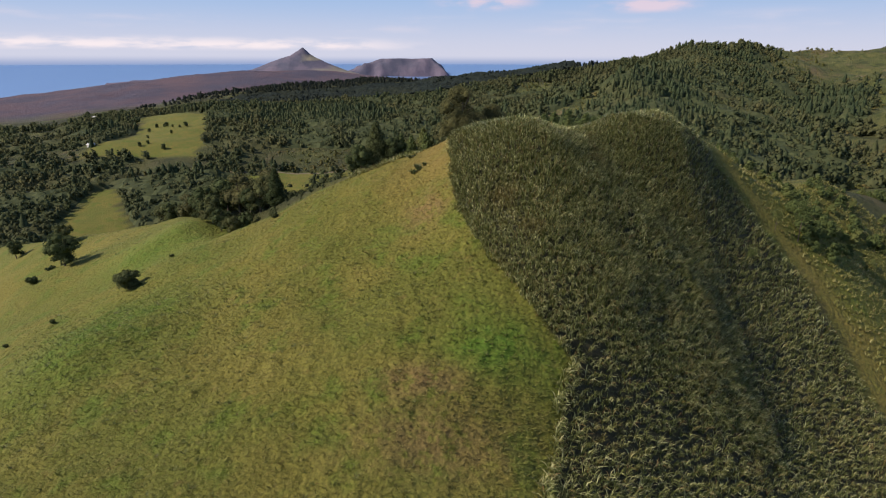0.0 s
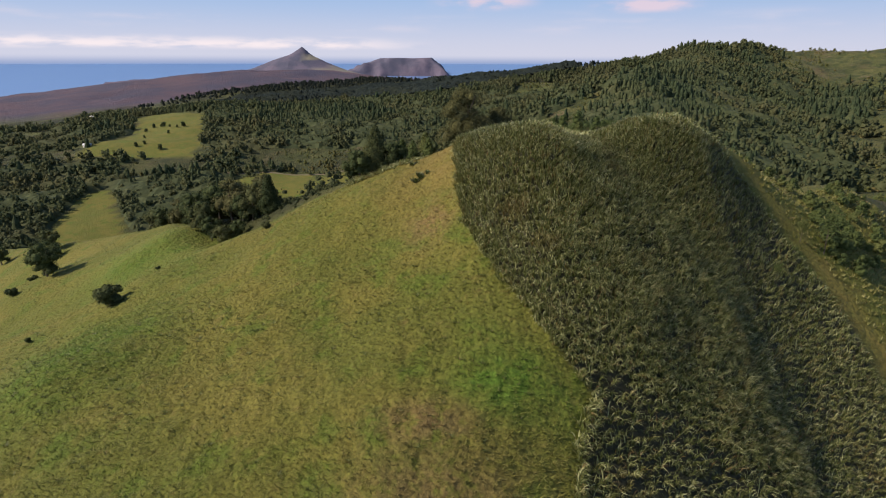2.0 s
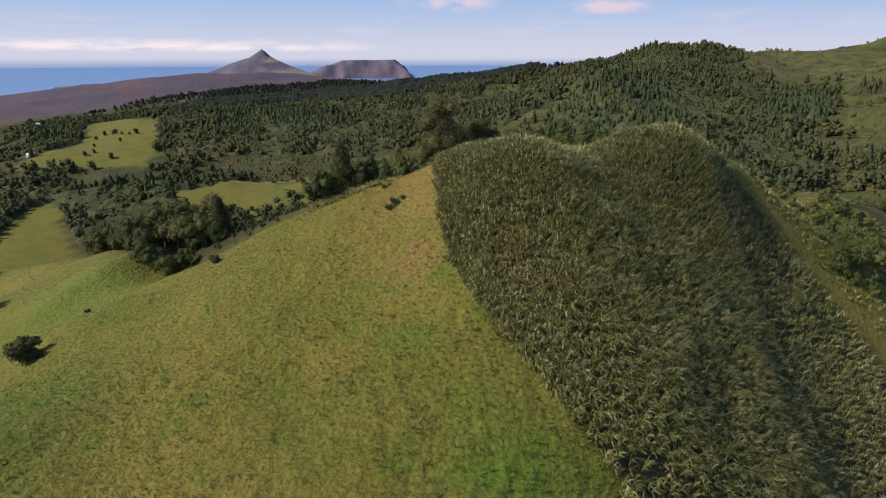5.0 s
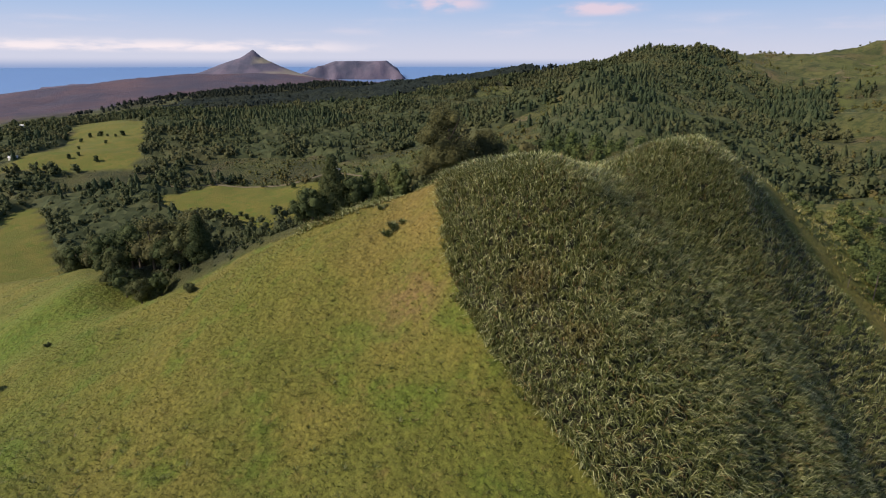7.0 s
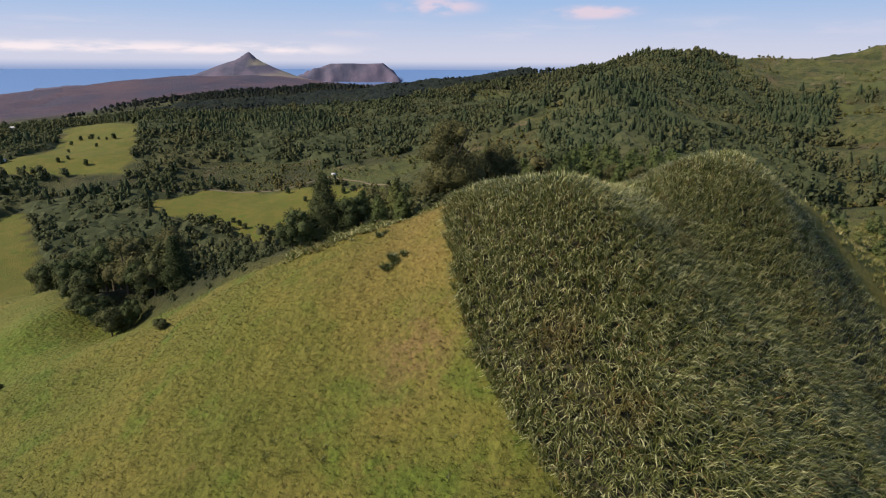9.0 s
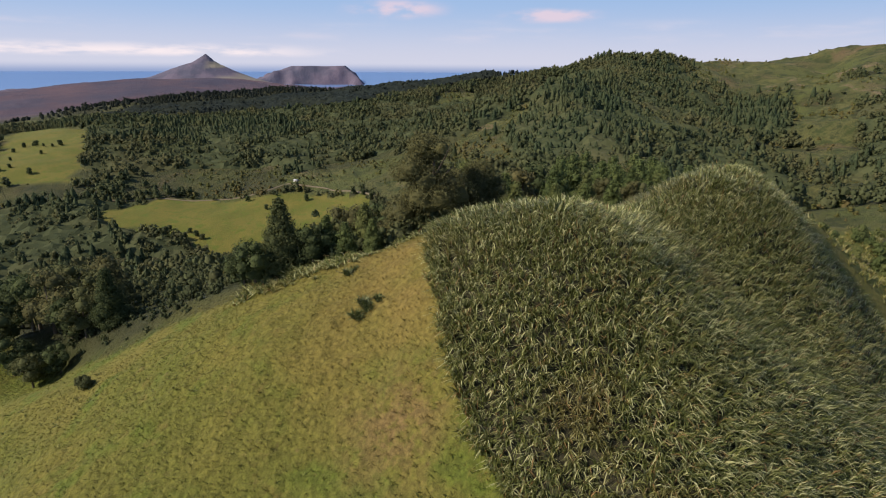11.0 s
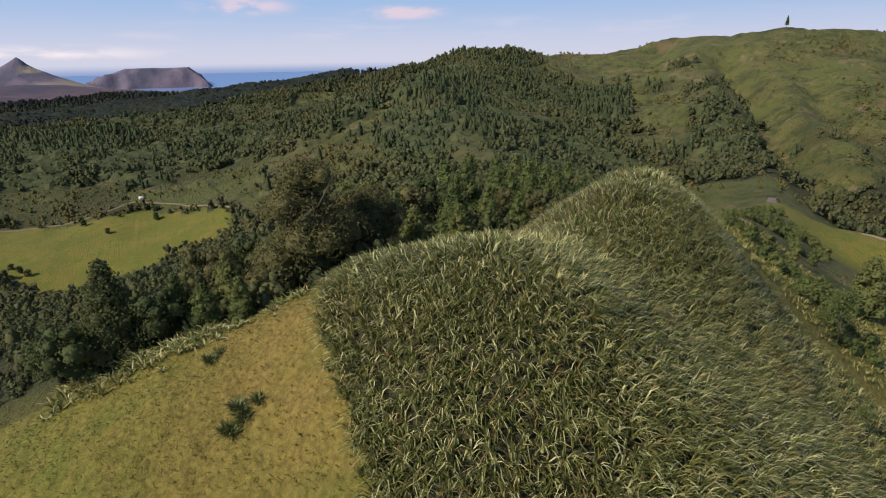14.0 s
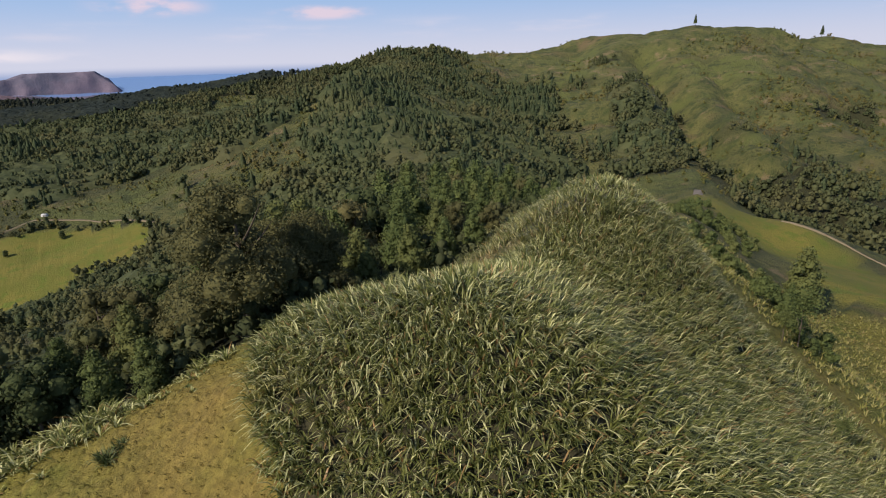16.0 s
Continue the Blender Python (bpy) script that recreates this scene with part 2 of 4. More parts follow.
# ---- the lie of the land ----
# Ridge lines: (x, y, z) along the crest, fall per metre to the left and right of the line, width of the rounded top.
RIDGES = dict(
    west_limb=([(14, 136, 175.2), (-8, 139, 176.1), (-44, 148, 158.1), (-75, 172, 147.9), (-97, 207, 140.6), (-150, 235, 125.9), (-230, 290, 104.0)], 0.55, 0.63, 10),
    south_nose=([(10, 134, 179.6), (-2, 115, 166.6), (-18, 98, 159.7), (-34, 70, 149.0), (-50, 30, 138.0), (-70, -60, 112.0)], 0.39, 0.36, 10),
    crest=([(8, 132, 178.6), (20, 137, 181.5), (38, 148, 180.0), (58, 161, 182.4), (72, 168, 175.5), (107, 186, 160.7), (148, 220, 155.1), (215, 268, 134.0), (305, 320, 114.0)], 0.6, 0.72, 8),
    east_rib=([(150, 222, 154.8), (190, 190, 124.9), (230, 150, 100.0), (270, 90, 75.0)], 0.51, 0.5, 14),
    quarry_spur=([(305, 320, 114), (428, 430, 119), (549, 563, 131), (669, 699, 167), (790, 850, 195), (865, 929, 208), (1030, 1060, 243)], 0.26, 0.80, 8),
    quarry_toe=([(305, 320, 114), (338, 290, 105), (360, 235, 84), (380, 150, 60)], 0.4, 0.5, 16),
    summit_ridge=([(971, 1241, 218), (1016, 1174, 244), (1043, 1061, 243), (1080, 987, 252), (1101, 961, 261), (1135, 937, 258), (1243, 899, 243), (1341, 893, 226), (1422, 872, 235), (1534, 872, 218), (1684, 860, 209)], 0.4, 0.33, 24),
    east_gully_rib=([(1090, 960, 246), (899, 800, 184), (731, 621, 131), (639, 507, 108), (545, 391, 80)], 0.34, 0.62, 10),
    east_rib_far=([(1243, 899, 235), (1125, 830, 203), (916, 609, 128), (736, 407, 78)], 0.32, 0.60, 12),
    back_ridge=([(1016, 1174, 232), (971, 1241, 214), (898, 1237, 220), (843, 1253, 217), (783, 1283, 216), (705, 1308, 215), (613, 1222, 208)], 0.3, 0.4, 30),
    wood_hill=([(613, 1222, 211), (565, 1240, 210), (508, 1262, 205), (480, 1060, 192), (340, 900, 170), (255, 800, 158), (190, 770, 136)], 0.42, 0.34, 40),
    low_wood=([(508, 1262, 200), (449, 1297, 191), (421, 1350, 170), (305, 1404, 180), (213, 1432, 146)], 0.3, 0.24, 30),
    field_hill=([(-250, 1120, 104), (-400, 1000, 104), (-485, 1050, 98), (-640, 960, 84)], 0.14, 0.2, 40),
    mid_wood=([(60, 1250, 118), (-150, 1250, 112), (-420, 1280, 100)], 0.12, 0.13, 80),
    clouded_wood=([(-560, 1700, 106), (-467, 1700, 117), (-289, 1700, 134), (29, 1520, 144), (200, 1400, 160)], 0.2, 0.14, 60),
    coast=([(-1800, 1700, 8), (-1456, 1950, 42), (-1362, 2100, 57), (-1048, 2300, 87), (-856, 2600, 142), (-700, 2900, 142)], 0.12, 0.1, 90),
    flax_rib=([(19, 137, 183.0), (19.5, 127, 182.5), (19.5, 118, 178.0), (19, 110, 174.5), (19, 103, 169.0), (19.5, 94, 162.5), (22, 86, 157.5), (22, 78, 154.0), (19.5, 70, 151.0), (16, 60, 147.5), (15, 48, 143.0), (20, 20, 132.0)], 0.82, 0.45, 6),
    scrub_spur=([(255, 800, 164), (167, 760, 122), (86, 740, 99), (3, 760, 88), (-58, 720, 75)], 0.22, 0.3, 25),
    north_saddle=([(60, 170, 177), (72, 225, 160), (130, 330, 134), (200, 480, 126), (230, 620, 140), (255, 800, 166)], 0.35, 0.3, 25),
    paddock=([(-300, 700, 50), (-120, 680, 54), (20, 660, 60)], 0.10, 0.14, 30),
)


# Broad swells and small knolls and hollows that fit the near hill to the camera's views: x, y, height, radius.
SWELLS = [(-90, 140, 0.5, 40), (-40, 95, -3.7, 32), (0, 85, -1.6, 30), (50, 95, -4.8, 30), (80, 125, -9.0, 30), (105, 150, 0.7, 30), (120, 95, -24.5, 35), (150, 150, -29.3, 35), (75, 70, -11.4, 30), (45, 140, 7.0, 26), (-20, 150, 0.9, 26), (-105, 205, 0.5, 36), (-145, 215, 0.9, 40), (15, 112, 1.9, 22)]
# the first three hollows are added to steepen the flax slope and darken it
KNOLLS = [(45, 62, -6, 17), (70, 72, -6, 20), (95, 80, -5, 20), (90, 50, -16.4, 16), (150, 190, 8.3, 16), (-132, 175, 8.1, 16), (140, 120, -5.5, 16), (185, 175, -5.6, 16), (108, 186, 6.2, 16), (120, 140, 5.8, 16), (27, 120, 3.9, 16), (-7, 136, -1.0, 10), (-72, 99, 4.7, 10), (27, 120, -4.5, 10), (18, 137, -1.4, 10),
          (14, 145, -2.5, 9), (24, 150, -1.6, 9), (34, 158, -2.5, 9), (48, 168, -3.9, 9), (8, 136, 1.1, 9), (30, 142, -0.7, 9), (40, 150, 0.5, 9), (50, 154, 0.3, 9), (60, 163, 1.9, 9), (70, 170, 2.1, 9), (82, 164, 4.5, 9), (24, 120, 0.3, 9), (12, 120, 0.5, 9), (10, 106, -0.3, 9), (30, 108, 0.2, 9), (32, 122, 1.7, 9), (40, 130, -1.5, 9), (48, 118, 0.8, 9), (60, 138, 1.7, 9), (46, 95, -1.6, 9), (75, 145, -0.5, 9), (-6, 118, -2.3, 9), (-6, 104, -2.1, 9), (4, 94, -0.8, 9), (30, 96, 0.3, 9)]

MOULD = [(2, 116, -0.9, 11), (-55, 136, -1.3, 11), (-3, 134, -0.8, 11), (0, 97, 1.9, 11), (-78, 139, 0.9, 11), (-7, 74, 1.6, 11), (-7, 146, -0.8, 11), (-18, 101, -2.2, 11), (-48, 98, -0.6, 11), (35, 91, 3.3, 11), (7, 104, -1.0, 11), (-27, 126, -2.5, 11), (23, 114, -1.1, 11), (43, 121, 0.8, 11), (14, 119, -1.6, 11), (67, 130, -0.8, 11), (59, 144, 0.6, 11), (15, 133, 1.2, 11),
         (48, 95, 4.5, 10), (8, 143, 1.5, 8), (50, 154, 3.0, 10), (62, 149, 1.6, 9), (113, 172, 3.5, 13), (-66, 169, -5.5, 9), (-80, 175, 3.4, 12)]   # the last two: a gully head and the green spur beside it

# Ravines cut into the eastern slopes: plan line, depth, half width.
RAVINES = [([(905, 925), (730, 690), (615, 560), (490, 430)], 30, 30), ([(1010, 880), (800, 640), (690, 480)], 15, 28), ([(1190, 830), (1000, 620), (860, 460)], 16, 34),
           ([(960, 1150), (860, 1060), (740, 930)], 13, 30), ([(1330, 830), (1200, 640), (1060, 480)], 15, 40), ([(880, 740), (770, 570)], 9, 16)]


def soft_top(values, k):
    peak = np.max(values, axis=0)
    return peak + np.log(sum(np.exp((v - peak) / k) for v in values)) * k


def ridge_height(X, Y, line, left, right, width):
    best = []
    for (ax, ay, az), (bx, by, bz) in zip(line, line[1:]):
        dx, dy = bx - ax, by - ay
        n2 = dx * dx + dy * dy
        s = np.clip(((X - ax) * dx + (Y - ay) * dy) / n2, 0, 1)
        ex, ey = X - ax - s * dx, Y - ay - s * dy
        d = np.hypot(ex, ey)
        side = (dx * ey - dy * ex) / (d * math.sqrt(n2) + 1e-6)
        fall = right + (left - right) * (0.5 + 0.5 * side)
        best.append(az + s * (bz - az) - fall * (np.sqrt(d * d + width * width) - width))
    return soft_top(best, 0.5)


def valley(X, Y):
    return 38 - 0.012 * np.clip(Y - 1300, 0, 5000) - 0.02 * np.clip(-X - 300, 0, 4000) + 0.02 * np.clip(-Y, 0, 400)


def land(X, Y):
    far = np.clip((np.hypot(X, Y) - 300) / 700, 0, 1)
    k = 2.0 + 8 * far
    h = soft_top([ridge_height(X, Y, *r) for r in RIDGES.values()] + [valley(X, Y)], k)
    return h + sum(a * np.exp(-((X - x) ** 2 + (Y - y) ** 2) / (2 * w * w)) for x, y, a, w in SWELLS + KNOLLS + MOULD)


def ravine_depth(X, Y, line, depth, half):
    near = np.full(np.shape(X), 1e9)
    for (ax, ay), (bx, by) in zip(line, line[1:]):
        dx, dy = bx - ax, by - ay
        s = np.clip(((X - ax) * dx + (Y - ay) * dy) / (dx * dx + dy * dy), 0, 1)
        near = np.minimum(near, np.hypot(X - ax - s * dx, Y - ay - s * dy))
    return depth * np.exp(-np.abs(near / half) ** 1.5)


def lattice(ix, iy, seed):
    v = np.sin(ix * 127.1 + iy * 311.7 + seed * 74.7) * 43758.5453
    return v - np.floor(v)


def ripple(X, Y, size, seed):
    """Smooth noise between -1 and 1 with lumps of that size."""
    x, y = X / size, Y / size
    ix, iy = np.floor(x), np.floor(y)
    fx, fy = x - ix, y - iy
    fx, fy = fx * fx * (3 - 2 * fx), fy * fy * (3 - 2 * fy)
    a, b = lattice(ix, iy, seed), lattice(ix + 1, iy, seed)
    c, d = lattice(ix, iy + 1, seed), lattice(ix + 1, iy + 1, seed)
    return 2 * (a + (b - a) * fx + (c - a) * fy + (a - b - c + d) * fx * fy) - 1


def ground_height(X, Y):
    far = np.clip((np.hypot(X, Y) - 250) / 500, 0, 1)
    h = land(X, Y) + 0.35 * ripple(X, Y, 9, 1) + 0.16 * ripple(X, Y, 3.1, 2)
    near = np.clip((30 - X) / 12, 0, 1) * np.clip((X + 118) / 20, 0, 1) * np.clip((152 - Y) / 10, 0, 1)   # tussocky pasture
    h = h + near * (0.22 * ripple(X, Y, 1.0, 15) + 0.30 * np.abs(ripple(X + 0.4 * Y, Y, 1.9, 16)) + 0.15 * ripple(X, Y, 4.2, 17))
    east = np.clip((X - 260) / 200, 0, 1)
    if np.max(X) > 400:
        h = h - sum(ravine_depth(X + 12 * ripple(X, Y, 45, 18), Y, *r) for r in RAVINES)
    return h + far * (5 * ripple(X, Y, 90, 3) + 2.5 * ripple(X, Y, 35, 4)) + east * (14 * np.abs(ripple(X + 0.6 * Y, Y * 0.35, 80, 13)) + 9 * np.abs(ripple(X + 0.5 * Y, Y * 0.4, 34, 14)) - 8)


def chance(X, Y, p, seed):
    return lattice(np.round(X * 3), np.round(Y * 3), seed) < p


def inside(X, Y, ring):
    """1 within the polygon, 0 outside."""
    hit = np.zeros(np.shape(X), bool)
    for (ax, ay), (bx, by) in zip(ring, ring[1:] + ring[:1]):
        cross = (ay > Y) != (by > Y)
        hit ^= cross & (X < (bx - ax) * (Y - ay) / (by - ay + 1e-9) + ax)
    return hit


# Plan outlines.
FLAX_EDGE = [(5.5, 144), (3, 136), (2.6, 128), (2.8, 121), (4, 113), (6.8, 105), (9, 100), (12.5, 93), (16, 87.5), (19.5, 84), (22, 81.5), (18.5, 76.5), (17, 69), (14, 62), (11, 50), (16, 20)]
TRACK = [(62, 181), (72, 178), (80, 168), (83, 160), (89, 155), (94, 147), (100, 139), (105, 110), (110, 60)]   # pale strip between flax and rough grass
FLAX = FLAX_EDGE + [(106, 20)] + [(x - 7.5, y - 3) for x, y in TRACK[::-1]] + [(52, 181), (38, 165), (22, 151)]
ROUGH = [(116, 20)] + [(x - 1, y) for x, y in TRACK[::-1]] + [(107, 192), (150, 226), (190, 192), (215, 150), (200, 60), (165, 20)]


PADDOCK = [(-266, 661), (-227, 677), (-205, 698), (-96, 675), (-74, 681), (1, 635), (9, 590), (-5, 572), (-46, 570), (-75, 520), (-129, 540), (-165, 590), (-204, 600), (-241, 620)]
FIELD = [(-415, 1038), (-540, 1150), (-543, 1041), (-470, 881), (-479, 788), (-491, 755), (-429, 750), (-391, 756), (-323, 752), (-339, 823)]
WEST_PASTURE = [(-376, 647), (-300, 534), (-190, 380), (-129, 240), (-124, 179), (-167, 200), (-214, 240), (-330, 420), (-372, 527), (-395, 624)]
SCRUB_SPUR = [(-100, 740), (20, 760), (94, 722), (137, 750), (185, 778), (240, 805), (190, 730), (155, 690), (150, 600), (105, 578), (60, 571), (20, 600), (5, 640), (-57, 663)]
PINES = [[(235, 812), (330, 950), (443, 1085), (353, 831), (315, 665), (200, 500), (150, 580), (152, 687), (195, 742)],
         [(490, 838), (605, 944), (651, 871), (525, 716), (455, 703)], [(-330, 905), (-130, 930), (-60, 1000), (-160, 1100), (-330, 1150)]]
CLEARING = [(135, 1130), (165, 1262), (240, 1258), (215, 1150)]
LAWN = [(300, 330), (337, 331), (347, 292), (340, 261), (335, 230), (305, 150), (225, 150), (200, 190), (222, 217), (280, 262)]
EAST_WOODS = [[(431, 385), (532, 440), (640, 420), (600, 330), (480, 290), (400, 265), (420, 330)],
              [(675, 728), (606, 633), (507, 518), (384, 393), (345, 403), (455, 523), (555, 650), (640, 745)],
              [(875, 572), (991, 541), (919, 503), (836, 532)], [(770, 905), (830, 900), (835, 930), (775, 935)]]
CREST_X, CREST_Y = [-260, -150, -97, -75, -44, -8, 14, 38, 58, 72, 107, 148, 215, 305], [310, 245, 217, 180, 156, 147, 147, 158, 176, 180, 195, 232, 280, 335]


def beyond_crest(X, Y):
    """Metres north of the near hill's crest line."""
    return Y - np.interp(X, CREST_X, CREST_Y)


def wood_amount(X, Y):
    """How densely trees stand: 0 to 1."""
    b = beyond_crest(X, Y)
    open_ = inside(X, Y, PADDOCK) | inside(X, Y, FIELD) | inside(X, Y, WEST_PASTURE) | inside(X, Y, CLEARING)
    clear = 0.5 + 0.5 * ripple(X, Y, 70, 21)
    w = np.where((b > 6) & (Y < 1750), 1.0, 0.0)
    east = X - np.interp(Y, [180, 330, 524, 668, 841, 1300], [120, 190, 330, 440, 560, 640]) + 45 * ripple(X, Y, 110, 22) + 25 * ripple(X, Y, 40, 23)   # right edge of the wood
    w *= np.maximum(np.clip(1 - east / 60, 0, 1), 0.55 * np.clip(1.6 * ripple(X, Y, 55, 24) - 0.1, 0, 1) * (X < 720) * (Y < 860) * (Y > 330))
    valley_zone = (Y > 680) & (Y < 800) & (X < 60)
    w = np.where(valley_zone, w * np.clip(clear * 1.6 - 0.55, 0, 1), w)
    w = np.where(inside(X, Y, SCRUB_SPUR), w * 0.05, w)
    for ring in PINES:
        w = np.where(inside(X, Y, ring), 1.0, w)
    gully = (X < -12) & (Y < 560) & (X > -330)
    w = np.where(gully, w * np.clip(2.2 * clear - 0.35, 0, 1) * np.interp(Y, [380, 470], [0.5, 1.0]), w)
    for ring in EAST_WOODS:
        w = np.where(inside(X, Y, ring), 0.75, w)
    w = np.where((X < -520) & (Y > 700), w * np.clip(clear * 1.4 - 0.2, 0, 1), w)
    w = np.where(np.hypot(X * 0.9, Y) > 1820, 0, w)
    return np.where(open_ | (Y < 100), 0, w)


def axis(lo, hi, near_lo, near_hi, step, grow, cap_lo, cap_hi):
    core = list(np.arange(near_lo, near_hi + step, step))
    up, down, s = [core[-1]], [core[0]], step
    while up[-1] < hi:
        s *= grow
        up.append(up[-1] + min(s, cap_hi))
    s = step
    while down[-1] > lo:
        s *= grow
        down.append(down[-1] - min(s, cap_lo))
    return np.array(down[:0:-1] + core + up[1:])


def mesh_of(name, verts, faces, material, smooth=False, attributes=()):
    """A mesh from arrays: faces of one size, three or four corners."""
    me = bpy.data.meshes.new(name)
    verts, faces = np.asarray(verts, np.float32), np.asarray(faces, np.int32)
    k = faces.shape[1]
    me.vertices.add(len(verts))
    me.vertices.foreach_set("co", verts.ravel())
    me.loops.add(faces.size)
    me.loops.foreach_set("vertex_index", faces.ravel())
    me.polygons.add(len(faces))
    me.polygons.foreach_set("loop_start", np.arange(0, faces.size, k, dtype=np.int32))
    if smooth:
        me.polygons.foreach_set("use_smooth", np.ones(len(faces), bool))
    me.update(calc_edges=True)
    for key, values in attributes:
        a = me.attributes.new(key, "FLOAT", "POINT")
        a.data.foreach_set("value", np.asarray(values, np.float32).ravel())
    me.materials.append(material)
    return me


def grid_faces(nx, ny):
    i = np.arange(nx * ny).reshape(ny, nx)
    return np.stack([i[:-1, :-1], i[:-1, 1:], i[1:, 1:], i[1:, :-1]], -1).reshape(-1, 4)


def cover(X, Y):
    """Land cover, each between 0 and 1."""
    flax = inside(X, Y, FLAX) * 1.0
    lush = 1.25 * np.exp(-(((X - 8) / 9) ** 2 + ((Y - 81) / 5) ** 2)) * (0.85 + 0.35 * ripple(X, Y, 3, 84)) + 0.75 * np.exp(-(((X + 70) / 14) ** 2 + ((Y - 112) / 30) ** 2)) * (0.7 + 0.5 * ripple(X, Y, 8, 83)) + 0.6 * np.exp(-(((X + 84) / 22) ** 2 + ((Y - 165) / 16) ** 2))
    dry = 0.9 * np.exp(-(((X + 4) / 12) ** 2 + ((Y - 136) / 13) ** 2)) * (0.85 + 0.35 * ripple(X, Y, 5, 81))
    strip = np.abs(X + 2.5 - np.interp(Y, [p[1] for p in TRACK[::-1]], [p[0] for p in TRACK[::-1]])) < 6.0
    dry = np.where(strip & (Y < 181) & (Y > 60), 0.35 + 0.2 * ripple(X, Y, 4, 82), dry)
    rust = np.exp(-(((X + 3) / 5) ** 2 + ((Y - 118) / 5) ** 2)) * 0.9 + 0.9 * np.exp(-(((X + 3) / 7) ** 2 + ((Y - 75) / 3) ** 2)) + 0.75 * np.exp(-(((X + 1) / 12) ** 2 + ((Y - 66) / 5) ** 2))
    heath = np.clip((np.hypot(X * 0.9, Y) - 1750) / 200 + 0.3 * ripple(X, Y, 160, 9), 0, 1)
    b = beyond_crest(X, Y)
    scrub = np.clip((X - 115) / 40, 0, 1) * (1 - inside(X, Y, LAWN)) * (1 - 0.75 * inside(X, Y, ROUGH))
    scrub = np.maximum(scrub, np.clip(b / 10, 0, 1) * (1 - (inside(X, Y, PADDOCK) | inside(X, Y, FIELD) | inside(X, Y, WEST_PASTURE) | inside(X, Y, CLEARING))))
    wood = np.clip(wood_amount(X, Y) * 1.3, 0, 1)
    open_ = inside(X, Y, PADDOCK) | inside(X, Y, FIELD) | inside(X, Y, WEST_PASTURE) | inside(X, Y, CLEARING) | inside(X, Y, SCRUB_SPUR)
    # part of the dark wood-floor colour also covers treeless ground beyond the crest
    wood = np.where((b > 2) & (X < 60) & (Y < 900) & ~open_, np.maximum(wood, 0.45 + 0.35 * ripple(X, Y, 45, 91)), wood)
    return dict(litter=flax, lush=np.clip(lush, 0, 1), dry=np.clip(dry, 0, 1), rust=np.clip(rust, 0, 1), heath=heath, scrub=scrub, wood=wood)


def build_ground():
    xs, ys = axis(-2600, 2200, -100, 24, 0.62, 1.045, 34, 14), axis(-1500, 3000, 56, 150, 0.62, 1.045, 60, 14)
    X, Y = np.meshgrid(xs, ys)
    Z = ground_height(X, Y)
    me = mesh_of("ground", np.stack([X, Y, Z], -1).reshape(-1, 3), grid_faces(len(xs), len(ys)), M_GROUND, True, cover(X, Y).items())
    tagged(new("ground", me), "green hill country with pasture, scrub and heath slopes", "ground", kind="structure")


def build_sea():
    r = np.concatenate([np.linspace(0, 2000, 9), np.linspace(2200, 4920, 30)])
    a = np.linspace(0, 2 * math.pi, 129)
    R, A = np.meshgrid(r, a)
    # far sea is bent upward so its edge fits the horizon in the camera's view
    lift = 146.0 * np.clip((R - 2000) / 2920, 0, 1) ** 2.2
    me = mesh_of("water", np.stack([R * np.sin(A), R * np.cos(A), lift], -1).reshape(-1, 3), grid_faces(len(r), len(a)), M_SEA, True)
    tagged(new("water", me), "calm deep blue ocean, its far part bent up towards the camera's horizon", "sea", kind="structure")


def build_mountain():
    """The pointed volcanic peak with its skirt."""
    n, k = 311, 121
    X, Y = np.meshgrid(np.linspace(-1150, 900, n), np.linspace(-420, 420, k))
    d = np.hypot(X * np.where(X > 0, 1.0, 0.9), Y * 1.2)
    peak = 116 * np.clip(1 - d / 520, 0, 1) ** 2.2 + 24 * np.clip(1 - d / 70, 0, 1) - 4 * np.exp(-((X - 40) / 12) ** 2 - (Y / 60) ** 2)
    Z = 62 + peak + 62 * np.exp(-((X + 60) / 520) ** 2 - (Y / 300) ** 2) + 7 * ripple(X, Y, 150, 5) + 3 * ripple(X, Y, 50, 6)
    edge = np.minimum(1, np.minimum(1 - np.abs(Y) / 420, np.minimum(X + 1150, 900 - X) / 300) * 3)
    Z = Z * edge - 60 * (1 - edge)
    down = Z.max() - Z + 9 * ripple(X, Y, 60, 92)
    meadow = np.clip(1.6 - np.abs(X - 85) / 55, 0, 1) * np.clip(2.2 - np.abs(down - 58) / 11, 0, 1)
    meadow = np.maximum(meadow, 0.75 * np.clip(2.4 - np.abs(X - 90) / 130, 0, 1) * np.clip(2.2 - np.abs(down - 158 + 0.10 * X) / 17, 0, 1))
    me = mesh_of("mountain", np.stack([X, Y, Z], -1).reshape(-1, 3), grid_faces(n, k), M_HAZED_ROCK, True, [("meadow", meadow)])
    ob = tagged(new("mountain", me), "distant pointed volcanic peak, haze put into its blue-violet rock colour", "mountain")
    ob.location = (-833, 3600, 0)


